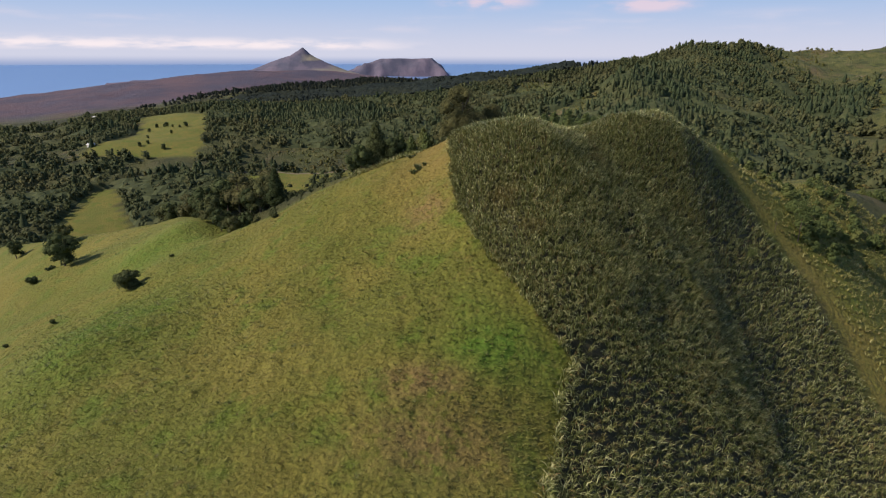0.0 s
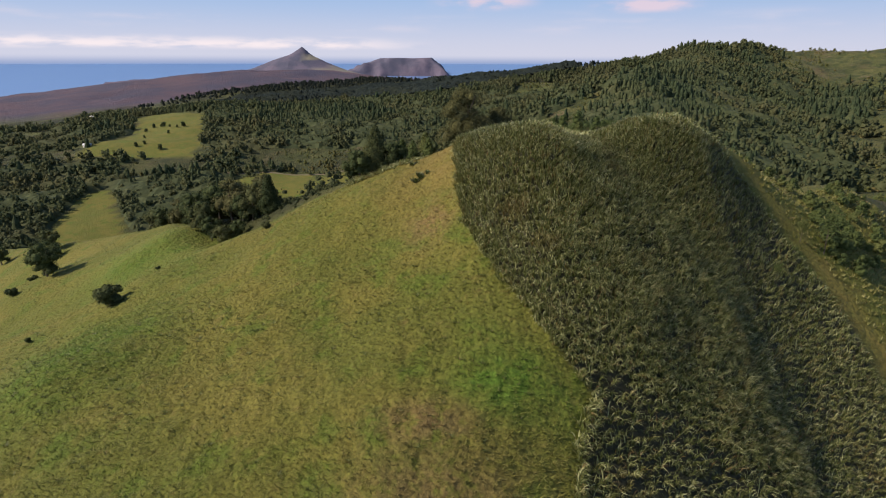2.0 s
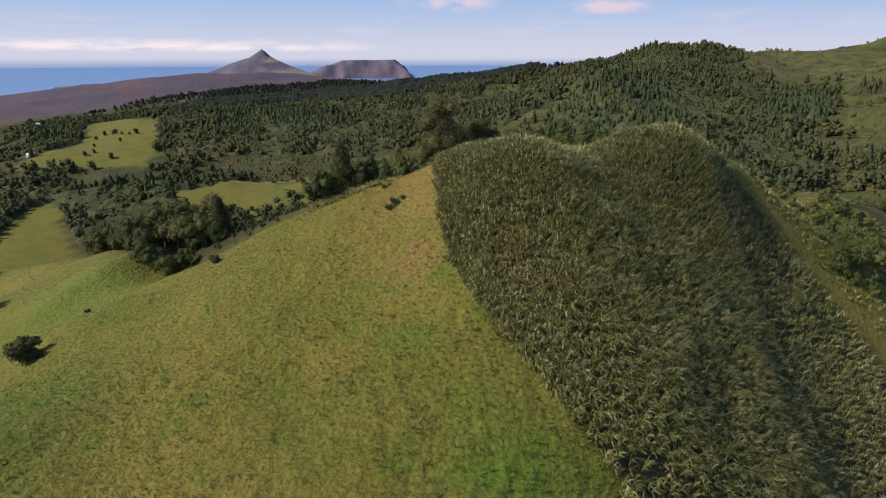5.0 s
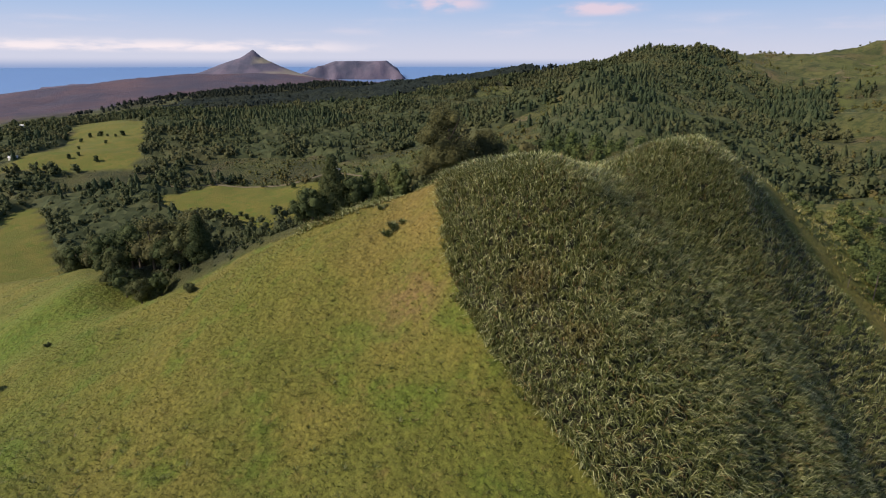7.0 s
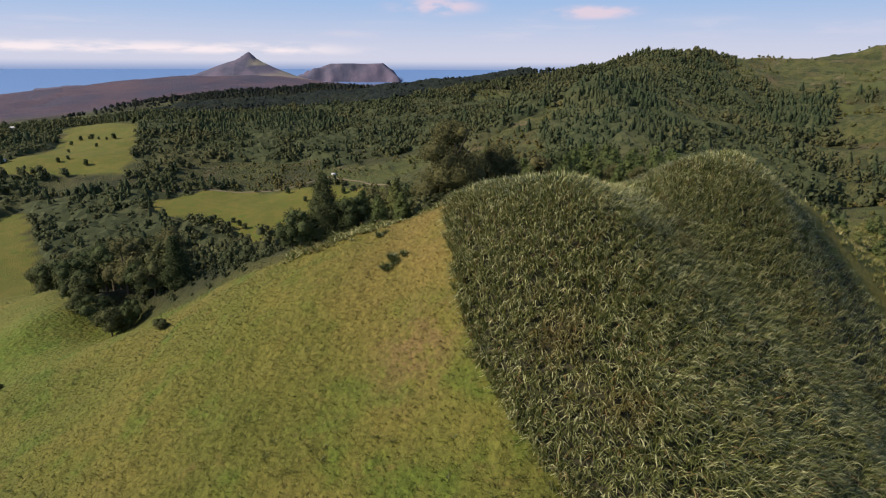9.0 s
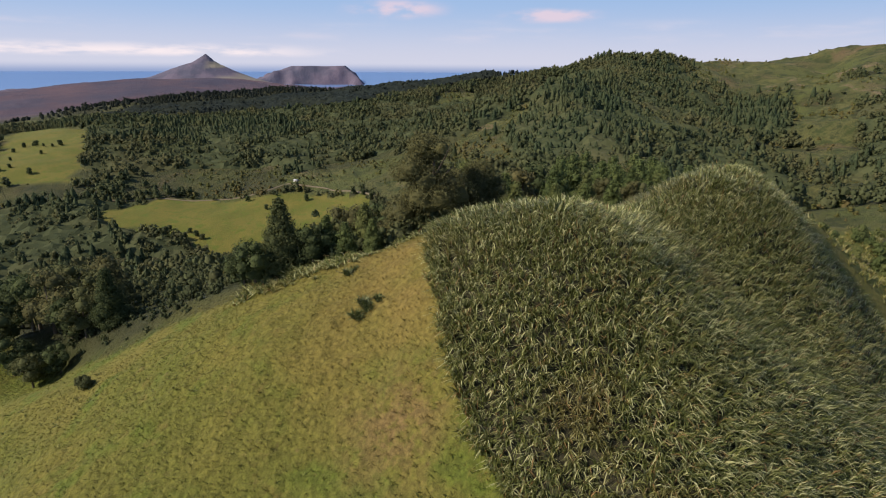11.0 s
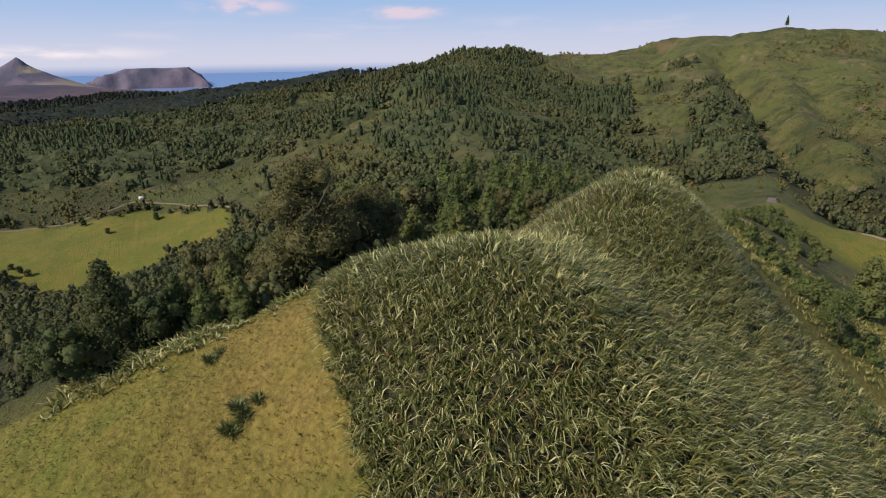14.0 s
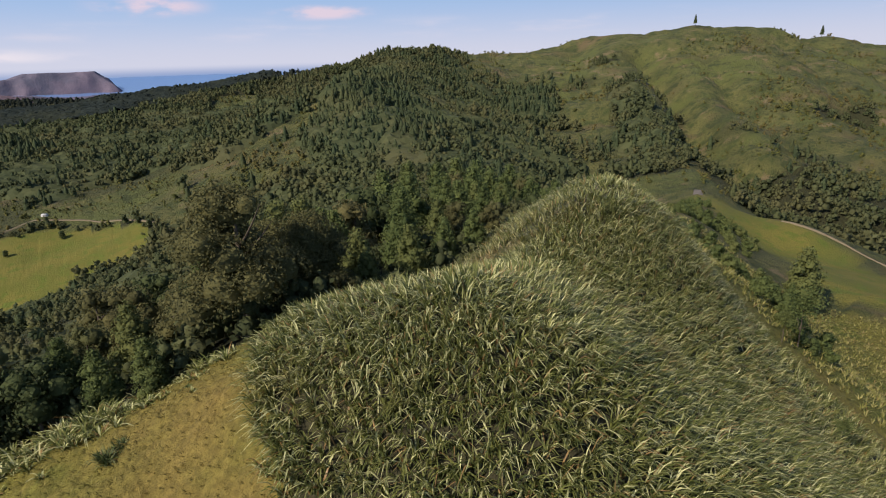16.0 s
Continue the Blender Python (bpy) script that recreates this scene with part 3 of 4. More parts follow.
def build_headland():
    n, k = 140, 60
    X, Y = np.meshgrid(np.linspace(-560, 420, n), np.linspace(-260, 260, k))
    top = 190 + 5 * ripple(X, Y, 120, 7) + 8 * np.clip((X - 100) / 250, 0, 1)
    rim = np.clip(np.minimum(np.minimum((X + 560) / 420, (400 - X) / 170), (230 - np.abs(Y)) / 170) + 0.10 * ripple(X, Y, 60, 8), 0, 1)
    Z = -20 + (top + 20) * rim ** 0.7
    me = mesh_of("headland", np.stack([X, Y, Z], -1).reshape(-1, 3), grid_faces(n, k), M_HAZED_ROCK, True, [("meadow", np.zeros_like(X))])
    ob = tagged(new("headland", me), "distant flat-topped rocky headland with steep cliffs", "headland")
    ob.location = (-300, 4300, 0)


build_ground()
build_sea()
build_mountain()
build_headland()


# ---- flax stand ----


def blades(rng, base, count, length, width, lean, droop, stations=4, wind=0.0, grow=None):
    """Arching strap leaves: count leaves at every base point."""
    b = np.repeat(base, count, 0)
    n = len(b)
    turn = rng.uniform(0, 2 * math.pi, n)
    if wind:
        dx = ground_height(b[:, 0] + 4, b[:, 1]) - ground_height(b[:, 0] - 4, b[:, 1])
        dy = ground_height(b[:, 0], b[:, 1] + 4) - ground_height(b[:, 0], b[:, 1] - 4)
        turn = np.where(rng.random(n) < wind, np.arctan2(-dy, -dx) + rng.normal(0, 0.6, n), turn)   # many leaves hang downhill
    out = np.stack([np.cos(turn), np.sin(turn), np.zeros(n)], -1)
    twist = turn + rng.normal(0, 0.45, n)
    side = np.stack([-np.sin(twist), np.cos(twist), np.zeros(n)], -1)
    ln = rng.uniform(*length, n)[:, None]
    if grow is not None:
        ln = ln * np.repeat(grow, count)[:, None]
    wd = rng.uniform(*width, n)[:, None]
    le, dr = rng.uniform(*lean, n)[:, None], rng.uniform(*droop, n)[:, None]
    b = b + out * rng.uniform(0, 0.22, n)[:, None]
    rows = []
    for i in range(stations):
        s = i / (stations - 1)
        p = b + out * ln * (le * s + dr * 0.55 * s ** 2.5) + np.array([0, 0, 1]) * ln * (s * (1 - 0.35 * le) - dr * 0.62 * s ** 3)
        w = wd * {4: (0.7, 1.0, 0.75, 0.08), 3: (1.0, 0.75, 0.05), 2: (1.0, 0.15)}[stations][i]
        rows += [p - side * w / 2, p + side * w / 2]
    V = np.stack(rows, 1)
    k = 2 * stations
    quads = np.concatenate([np.arange(n)[:, None] * k + np.array([2 * i, 2 * i + 1, 2 * i + 3, 2 * i + 2]) for i in range(stations - 1)])
    return V.reshape(-1, 3), quads


def scatter(rng, box, step, test):
    """Jittered points over a box of the plan, with their ground heights, where test holds."""
    x0, y0, x1, y1 = box
    X, Y = np.meshgrid(np.arange(x0, x1, step), np.arange(y0, y1, step))
    X = (X + rng.uniform(-0.5, 0.5, X.shape) * step).ravel()
    Y = (Y + rng.uniform(-0.5, 0.5, Y.shape) * step).ravel()
    keep = test(X, Y)
    X, Y = X[keep], Y[keep]
    return np.stack([X, Y, ground_height(X, Y)], -1)


def build_flax():
    rng = np.random.default_rng(3)
    close = lambda x, y: (x < 62) & (y > 85) & (y < 152)
    near = scatter(rng, (-2, 60, 75, 170), 0.78, lambda x, y: inside(x, y, FLAX) & close(x, y))
    rest = scatter(rng, (-2, 20, 142, 190), 1.0, lambda x, y: inside(x, y, FLAX) & ~close(x, y))
    rim = []
    for (ax, ay), (bx, by) in zip(FLAX_EDGE, FLAX_EDGE[1:]):
        for q in np.arange(0, 1, 0.42 / math.hypot(bx - ax, by - ay)):
            rim.append((ax + (bx - ax) * q + rng.normal(-0.25, 0.35), ay + (by - ay) * q + rng.normal(0, 0.3), 0.0))
    rim = np.array(rim)
    rim[:, 2] = ground_height(rim[:, 0], rim[:, 1])
    near = np.concatenate([near, rim])
    lumps = lambda p: 1 + 0.20 * ripple(p[:, 0], p[:, 1], 6.5, 71) + 0.18 * ripple(p[:, 0], p[:, 1], 2.6, 72)
    va, fa = blades(rng, near, 18, (1.5, 2.7), (0.075, 0.155), (0.02, 0.34), (0.3, 1.1), 4, 0.74, lumps(near))
    vb, fb = blades(rng, rest, 12, (1.4, 2.6), (0.08, 0.155), (0.02, 0.36), (0.3, 1.0), 3, 0.6, lumps(rest))
    v = np.concatenate([va, vb])
    sere = np.exp(-(((v[:, 0] - 34) / 9) ** 2 + ((v[:, 1] - 154) / 3.5) ** 2)) * (0.7 + 0.5 * ripple(v[:, 0], v[:, 1], 2.5, 73))   # browned tips along the crest
    me = mesh_of("flax_stand", v, np.concatenate([fa, fb + len(va)]), M_REED, False, [("sere", np.clip(sere, 0, 1))])
    tagged(new("flax_stand", me), "dense stand of tall strap-leaved flax on the hill", "flax", kind="stuff")


def build_rough():
    """Tall tussock grass on the slope east of the pale strip."""
    rng = np.random.default_rng(8)
    pts = scatter(rng, (60, 20, 216, 228), 1.75, lambda x, y: inside(x, y, ROUGH))
    v, f = blades(rng, pts, 9, (0.8, 1.8), (0.11, 0.21), (0.1, 0.7), (0.2, 0.8), 3)
    tagged(new("tussock_grass", mesh_of("tussock_grass", v, f, M_TUSSOCK)), "tall yellow-green tussock grass on the steep slope", "grass", kind="stuff")


def build_rushes():
    """Small dark rush and weed clumps dotted through the pasture."""
    rng = np.random.default_rng(9)
    pts = scatter(rng, (-150, 45, 24, 215), 1.9, lambda x, y: ~inside(x, y, FLAX) & (beyond_crest(x, y) < -2) & (beyond_crest(x, y) > -110)
                  & chance(x, y, 0.10 + 0.5 * np.clip(ripple(x, y, 12, 95) + 0.6 * ripple(x, y, 4, 96), 0, 1) + 0.35 * cover(x, y)["lush"] + 0.9 * np.exp(-((x + 67) / 7) ** 2 - ((y - 89) / 5) ** 2) - 0.35 * np.clip((y - 112) / 10, 0, 1), 7))
    v, f = blades(rng, pts, 22, (0.25, 0.75), (0.06, 0.12), (0.3, 1.2), (0.2, 0.6), 2)
    tagged(new("rush_clumps", mesh_of("rush_clumps", v, f, M_RUSH)), "small dark rush clumps dotted through the pasture", "rushes", kind="stuff")


build_flax()
build_rushes()
build_rough()


# ---- trees ----


def stack(*shapes):
    V, F, at = [], [], 0
    for v, f in shapes:
        V.append(v)
        F.append(f + at)
        at += len(v)
    return np.concatenate(V), np.concatenate(F)


def leaf_cards(rng, c, out, size, flat=1.1):
    """A kite-shaped spray of leaves at every point c, turned roughly along out."""
    n = len(c)
    nrm = out * flat + rng.normal(0, 0.5, (n, 3))
    nrm /= np.linalg.norm(nrm, axis=1)[:, None] + 1e-9
    u = np.cross(nrm, rng.normal(0, 1, (n, 3)))
    u /= np.linalg.norm(u, axis=1)[:, None] + 1e-9
    v = np.cross(nrm, u)
    s = rng.uniform(*size, n)[:, None]
    V = np.stack([c + u * s, c + v * s * 0.6 + nrm * s * 0.15, c - u * s * 0.9, c - v * s * 0.6 + nrm * s * 0.15], 1)
    return V.reshape(-1, 3), np.arange(4 * n).reshape(n, 4)


def lobe(rng, c, r, sides, rows):
    """A rounded, uneven mass of foliage round c, open below."""
    rise = np.linspace(-0.45, 1.5, rows + 1)
    V = []
    for k, e in enumerate(rise):
        a = np.arange(sides) * 2 * math.pi / sides + 0.5 * k
        q = r * rng.uniform(0.82, 1.15, sides)
        V.append(np.stack([np.cos(a) * math.cos(e) * q, np.sin(a) * math.cos(e) * q, math.sin(e) * q * 0.9], -1) + c)
    F = [(k * sides + i, k * sides + (i + 1) % sides, (k + 1) * sides + (i + 1) % sides, (k + 1) * sides + i) for k in range(rows) for i in range(sides)]
    return np.concatenate(V), np.array(F)


def round_crown(rng, n, height, radius, size, lobes=8, foot=0.25, flat=1.6, sides=7, rows=3, core=0.74):
    """Masses of foliage with small leaf sprays over their outsides."""
    a = rng.uniform(0, 2 * math.pi, lobes)
    lz = height * rng.uniform(foot + 0.18, 0.80, lobes)
    lz[0] = height * 0.80
    rr = radius * rng.uniform(0.30, 0.72, lobes) * np.where(lz > 0.7 * height, 0.5, 1)
    lc = np.stack([np.cos(a) * rr, np.sin(a) * rr, lz], -1)
    lr = radius * rng.uniform(0.28, 0.50, lobes)
    if foot < 0.1:
        lc, lr, lobes = np.concatenate([lc, [[0, 0, height * 0.33]]]), np.append(lr, radius * 0.62), lobes + 1
    shapes = [lobe(rng, c, r * core, sides, rows) for c, r in zip(lc, lr)]
    if n:
        k = rng.choice(lobes, n, p=lr ** 2 / np.sum(lr ** 2))
        d = rng.normal(0, 1, (n, 3))
        d /= np.linalg.norm(d, axis=1)[:, None]
        d[:, 2] = np.where(d[:, 2] < -0.35, -d[:, 2], d[:, 2])
        c = lc[k] + d * lr[k][:, None] * rng.uniform(0.84, 1.10, n)[:, None] * np.array([1, 1, 0.9])
        shapes.append(leaf_cards(rng, c, d, size, flat))
    return stack(*shapes)


def spire_crown(rng, n, height, radius, size, foot=0.06, whorls=9, power=0.85, flat=1.4, sides=8):
    """A conical crown: ragged whorls of boughs one above another, with small sprays over them."""
    shapes = []
    for w in range(whorls):
        q0, q1 = foot + (1 - foot) * w / whorls, min(1.0, foot + (1 - foot) * (w + 1.5) / whorls)
        r0, r1 = radius * (1 - q0) ** power * 0.8 + 0.01 * height, radius * max(0.0, 1 - q1) ** power * 0.4 + 0.002 * height
        a = np.arange(2 * sides) * math.pi / sides + w * 1.3
        low = r0 * np.where(np.arange(2 * sides) % 2, 0.62, 1.0) * rng.uniform(0.8, 1.15, 2 * sides)
        z0 = q0 * height - 0.2 * low
        bottom = np.stack([np.cos(a) * low, np.sin(a) * low, z0], -1)
        top = np.stack([np.cos(a) * r1, np.sin(a) * r1, np.full(2 * sides, q1 * height)], -1)
        m = 2 * sides
        shapes.append((np.concatenate([bottom, top]), np.array([(i, (i + 1) % m, m + (i + 1) % m, m + i) for i in range(m)])))
    if n:
        z = foot + (1 - foot) * (1 - np.sqrt(rng.uniform(0.0, 1.0, n)))
        a = rng.uniform(0, 2 * math.pi, n)
        branch = 0.75 + 0.25 * np.sin(a * 5 + np.floor(z * whorls) * 2.1)
        r = radius * (1 - z) ** power * branch * rng.uniform(0.7, 1.08, n) + 0.01 * height
        c = np.stack([np.cos(a) * r, np.sin(a) * r, z * height - 0.25 * r], -1)
        out = np.stack([np.cos(a), np.sin(a), 0.7 + 0 * a], -1)
        shapes.append(leaf_cards(rng, c, out, size, flat))
    return stack(*shapes)


def puff_crown(rng, n, height, radius, size, clumps, foot=0.04, power=0.55, core=0.7, sides=6, flat=1.1):
    """A young pine's full crown: soft clumps of needles set round a blunt cone."""
    q = foot + (1 - foot) * (np.arange(clumps) + rng.uniform(0.1, 0.9, clumps)) / clumps
    a = np.arange(clumps) * 2.4 + rng.uniform(-0.5, 0.5, clumps)
    lr = radius * rng.uniform(0.34, 0.52, clumps) * (1.15 - 0.65 * q)
    rr = np.maximum(0, radius * (1 - q) ** power * np.minimum(1, 0.62 + q * 2.2) - 0.75 * lr) * rng.uniform(0.7, 1.1, clumps)
    lc = np.stack([np.cos(a) * rr, np.sin(a) * rr, q * height * 0.93], -1)
    shapes = [lobe(rng, c, r * core, sides, 2) for c, r in zip(lc, lr)]
    shapes.append(lobe(rng, np.array([0, 0, height * 0.35]), radius * 0.55, sides, 2))
    k = rng.choice(clumps, n, p=lr ** 2 / np.sum(lr ** 2))
    d = rng.normal(0, 1, (n, 3))
    d /= np.linalg.norm(d, axis=1)[:, None]
    d[:, 2] = np.where(d[:, 2] < -0.3, -d[:, 2], d[:, 2])
    c = lc[k] + d * lr[k][:, None] * rng.uniform(0.7, 1.15, n)[:, None]
    shapes.append(leaf_cards(rng, c, d, size, flat))
    return stack(*shapes)


def join_copies(protos, pts, pick, scale, turn, squash):
    """Many copies of a few leaf clouds, as one mesh's arrays, with a number of its own for each."""
    V, F, T, at = [], [], [], 0
    tone = np.clip(0.5 * lattice(pts[:, 0], pts[:, 1], 5) + 0.25 + 0.4 * ripple(pts[:, 0], pts[:, 1], 42, 37), 0, 1)
    for k, (pv, pf) in enumerate(protos):
        m = pick == k
        n = m.sum()
        if not n:
            continue
        c, s_ = np.cos(turn[m])[:, None], np.sin(turn[m])[:, None]
        x, y = pv[None, :, 0] * c - pv[None, :, 1] * s_, pv[None, :, 0] * s_ + pv[None, :, 1] * c
        sc, sq = scale[m][:, None], squash[m][:, None]
        W = np.stack([x * sc, y * sc, pv[None, :, 2] * sc * sq], -1) + pts[m][:, None, :]
        V.append(W.reshape(-1, 3))
        F.append((pf[None] + (np.arange(n) * len(pv))[:, None, None]).reshape(-1, 4) + at)
        T.append(np.repeat(tone[m], len(pv)))
        at += n * len(pv)
    return np.concatenate(V), np.concatenate(F), np.concatenate(T)


def build_grass():
    """Rank pasture: tufts of blades standing close together."""
    rng = np.random.default_rng(4)
    green = lambda x, y: ~inside(x, y, FLAX) & (beyond_crest(x, y) < 4) & (beyond_crest(x, y) > -125 - 0.3 * x)
    pts = scatter(rng, (-76, 52, 24, 150), 0.64, lambda x, y: green(x, y) & chance(x, y, 0.86 + 0.3 * ripple(x, y, 7, 53), 9))
    ring = scatter(rng, (-110, 50, 24, 165), 1.15, lambda x, y: green(x, y) & ~((x > -76) & (y > 52) & (y < 150)) & chance(x, y, 0.8, 11))
    wide = scatter(rng, (-185, 45, -60, 245), 1.9, lambda x, y: green(x, y) & ~((x > -110) & (y < 165)) & chance(x, y, 0.6, 10))
    pts = np.concatenate([pts, ring, wide])
    size = rng.uniform(0.55, 1.25, len(pts)) * (1 + 0.3 * ripple(pts[:, 0], pts[:, 1], 9, 52)) * np.where(pts[:, 0] < -110, 1.6, 1) * np.interp(pts[:, 1], [112, 130], [1.0, 0.55])
    pts[:, 2] -= 0.05
    v, f = blades(rng, pts, 11, (0.25, 0.62), (0.06, 0.15), (0.2, 1.1), (0.2, 0.8), 2, 0.35, size)
    me = mesh_of("pasture_grass", v, f, M_TUFT, True)
    for key, values in cover(v[:, 0], v[:, 1]).items():
        a = me.attributes.new(key, "FLOAT", "POINT")
        a.data.foreach_set("value", np.asarray(values, np.float32))
    tagged(new("pasture_grass", me), "rank yellow-green pasture grass covering the hill slope", "grass", kind="stuff")


build_grass()


def build_wood(name, label, seed, box, step, test, protos, material, scale, squash=(0.85, 1.2)):
    rng = np.random.default_rng(seed)
    pts = scatter(rng, box, step, lambda x, y: test(x, y, rng))
    n = len(pts)
    pts[:, 2] -= 0.3
    stature = np.where((pts[:, 0] < 0) & (pts[:, 1] < 430), 0.66, 1.0)   # lower trees above the paddock, sized to keep it in the camera's view
    stature = stature + 0.32 * ripple(pts[:, 0], pts[:, 1], 48, 35) + 0.18 * ripple(pts[:, 0], pts[:, 1], 19, 36)   # trees of one age stand together
    v, f, tone = join_copies(protos, pts, rng.integers(0, len(protos), n), rng.uniform(*scale, n) * stature, rng.uniform(0, 6.28, n), rng.uniform(*squash, n))
    me = mesh_of(name, v, f, material, True, [("tone", tone)])
    tagged(new(name, me), label, "woodland", kind="stuff")


def pine_share(X, Y):
    """Share of pines in the woods: nearly all of the planted blocks, few elsewhere."""
    block = np.zeros(np.shape(X))
    for ring in PINES:
        block = np.maximum(block, inside(X + 14 * ripple(X, Y, 40, 32), Y + 14 * ripple(X, Y, 33, 34), ring) * 0.93)
    return np.maximum(block, np.clip(0.05 + 0.5 * ripple(X, Y, 75, 31), 0.03, 0.5))


def build_woods():
    g = np.random.default_rng(11)
    pines = [spire_crown(g, 50, 13.5, 5.0, (0.7, 1.6), 0.02, 3, 0.42, 0.7, sides=4) for _ in range(5)]
    rounds = [round_crown(g, 26, 8.0, 5.2, (0.7, 1.5), 3, 0.0, 0.8, 4, 2, 0.82) for _ in range(7)]
    clouded_pines = [round_crown(g, 8, 7.5, 6.2, (0.9, 1.8), 2, 0.0, 0.9, 4, 2, 0.95) for _ in range(4)]
    fine = [round_crown(g, 80, 9.5, 4.3, (0.3, 0.65), 5, 0.0, 1.1, 5, 2, 0.7) for _ in range(5)]
    finep = [puff_crown(g, 90, 12.0, 3.8, (0.35, 0.7), 6, sides=5) for _ in range(4)]
    shrubs = [round_crown(g, 5, 2.4, 1.7, (0.3, 0.6), 2, 0.0, 1.3, 5, 2, 0.85) for _ in range(4)]
    near = lambda x, y: (np.hypot(x, y) < 430)
    wood = lambda x, y: chance(x, y, wood_amount(x, y), 3)
    pine = lambda x, y: chance(x, y, pine_share(x, y), 4)
    # stretch of the far wood that takes the cloud-shade colour
    clouded = lambda x, y: (y > 1330) | ((y > 1190 + 35 * ripple(x, y, 80, 33)) & (x > -440) & (x < 70))
    seen = lambda x, y: (x > -180 - 0.55 * y) & (beyond_crest(x, y) > 10) & ~((beyond_crest(x, y) < 66) & (x > -10) & (x < 125))
    build_wood("near_broadleaf_wood", "dense evergreen broadleaf wood behind the hill crest", 21, (-330, 140, 330, 440), 6.6,
               lambda x, y, r: near(x, y) & wood(x, y) & ~pine(x, y) & seen(x, y), fine, M_BUSH, (0.7, 1.25))
    build_wood("near_pine_wood", "young pines among the broadleaf trees of the gully", 22, (-330, 140, 330, 440), 6.6,
               lambda x, y, r: near(x, y) & wood(x, y) & pine(x, y) & seen(x, y), finep, M_PINE, (0.6, 1.0))
    build_wood("pine_wood", "dark green pine plantation covering the far slopes", 23, (-560, 300, 760, 1330), 7.8,
               lambda x, y, r: ~near(x, y) & wood(x, y) & pine(x, y) & ~clouded(x, y), pines, M_PINE, (0.65, 1.1))
    build_wood("broadleaf_wood", "mixed evergreen woodland filling the valley", 24, (-760, 250, 1010, 1330), 8.4,
               lambda x, y, r: ~near(x, y) & (x > -200 - 0.55 * y) & wood(x, y) & ~pine(x, y) & ~clouded(x, y), rounds, M_BUSH, (0.75, 1.6))
    build_wood("dark_pine_wood", "pine wood below the coastal peak, cloud shade put into its colour", 26, (-760, 1150, 420, 1720), 13.0,
               lambda x, y, r: wood(x, y) & clouded(x, y), clouded_pines, M_CLOUDED_PINE, (0.8, 1.25))
    build_wood("hill_scrub", "low scattered scrub on the open slopes", 25, (-420, 60, 1500, 1300), 8.5,
               lambda x, y, r: (beyond_crest(x, y) > -2) & (np.hypot(x, y) > 340) & (wood_amount(x, y) < 0.4) & chance(x, y, 0.05 + 0.9 * np.clip(1.2 * ripple(x, y, 90, 41) + 0.9 * ripple(x, y, 26, 42) - 0.05 + 0.35 * inside(x, y, SCRUB_SPUR), 0, 1), 6)
               & ~((x > 850) & (y > 900) & (ripple(x, y, 120, 44) < 0.2)) & ~inside(x, y, PADDOCK) & ~inside(x, y, FIELD) & ~inside(x, y, LAWN) & ~inside(x, y, WEST_PASTURE), shrubs, M_SCRUB, (0.9, 2.8), (0.5, 0.95))
    build_wood("low_spur_scrub", "low dense olive-brown scrub covering the valley spur", 28, (-330, 590, 240, 800), 4.6,
               lambda x, y, r: (inside(x, y, SCRUB_SPUR) | ((x < 0) & (y > 690))) & (wood_amount(x, y) < 0.4) & chance(x, y, 0.30 + 0.5 * ripple(x, y, 30, 43), 8)
               & ~inside(x, y, PADDOCK) & ~inside(x, y, FIELD), [round_crown(g, 0, 1.5, 1.6, (0.3, 0.6), 2, 0.0, 2.0, 5, 2) for _ in range(3)], M_SCRUB, (0.8, 1.7), (0.5, 0.9))
    # low canopy that closes the gaps between the crowns
    r = np.random.default_rng(14)
    xs, ys = np.arange(-640, 640, 4.6), np.arange(255, 1500, 4.6)
    X, Y = np.meshgrid(xs, ys)
    w = wood_amount(X, Y)
    X, Y = X + r.uniform(-1.6, 1.6, X.shape), Y + r.uniform(-1.6, 1.6, X.shape)
    pad = np.pad(w, 2, mode="edge")
    wide = sum(pad[i:i + w.shape[0], j:j + w.shape[1]] for i in range(5) for j in range(5)) / 25
    lift = 6.0 + 2.2 * ripple(X, Y, 11, 101) + 1.4 * ripple(X, Y, 5, 102) + r.uniform(-0.9, 0.9, X.shape)
    Z = ground_height(X, Y) + np.clip((wide - 0.3) / 0.6, 0, 1) * (lift + 2) - 2
    V = np.stack([X, Y, Z], -1)
    q = np.stack([V[:-1, :-1], V[:-1, 1:], V[1:, 1:], V[1:, :-1]], 2)
    full = (wide[:-1, :-1] > 0.22) & (Y[:-1, :-1] < 1180) & (X[:-1, :-1] > -200 - 0.55 * Y[:-1, :-1]) & (beyond_crest(X, Y)[:-1, :-1] > 88)
    q = q[full]
    n = len(q)
    own = lattice(np.floor(q[:, 0, 0] / 9), np.floor(q[:, 0, 1] / 9), 9)
    tagged(new("wood_understorey", mesh_of("wood_understorey", q.reshape(-1, 3), np.arange(4 * n).reshape(n, 4), M_BUSH, False, [("tone", np.repeat(own * 0.6, 4))])),
           "low dense canopy of shrubs closing the woodland", "woodland", kind="stuff")
    # canopy sheet of that stretch, with the same cloud shade in its colour
    q2 = np.stack([V[:-1, :-1], V[:-1, 1:], V[1:, 1:], V[1:, :-1]], 2)[clouded(X, Y)[:-1, :-1] & ((w[:-1, :-1] > 0.3) | (w[1:, 1:] > 0.3)) & (X[:-1, :-1] < 300)]
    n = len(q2)
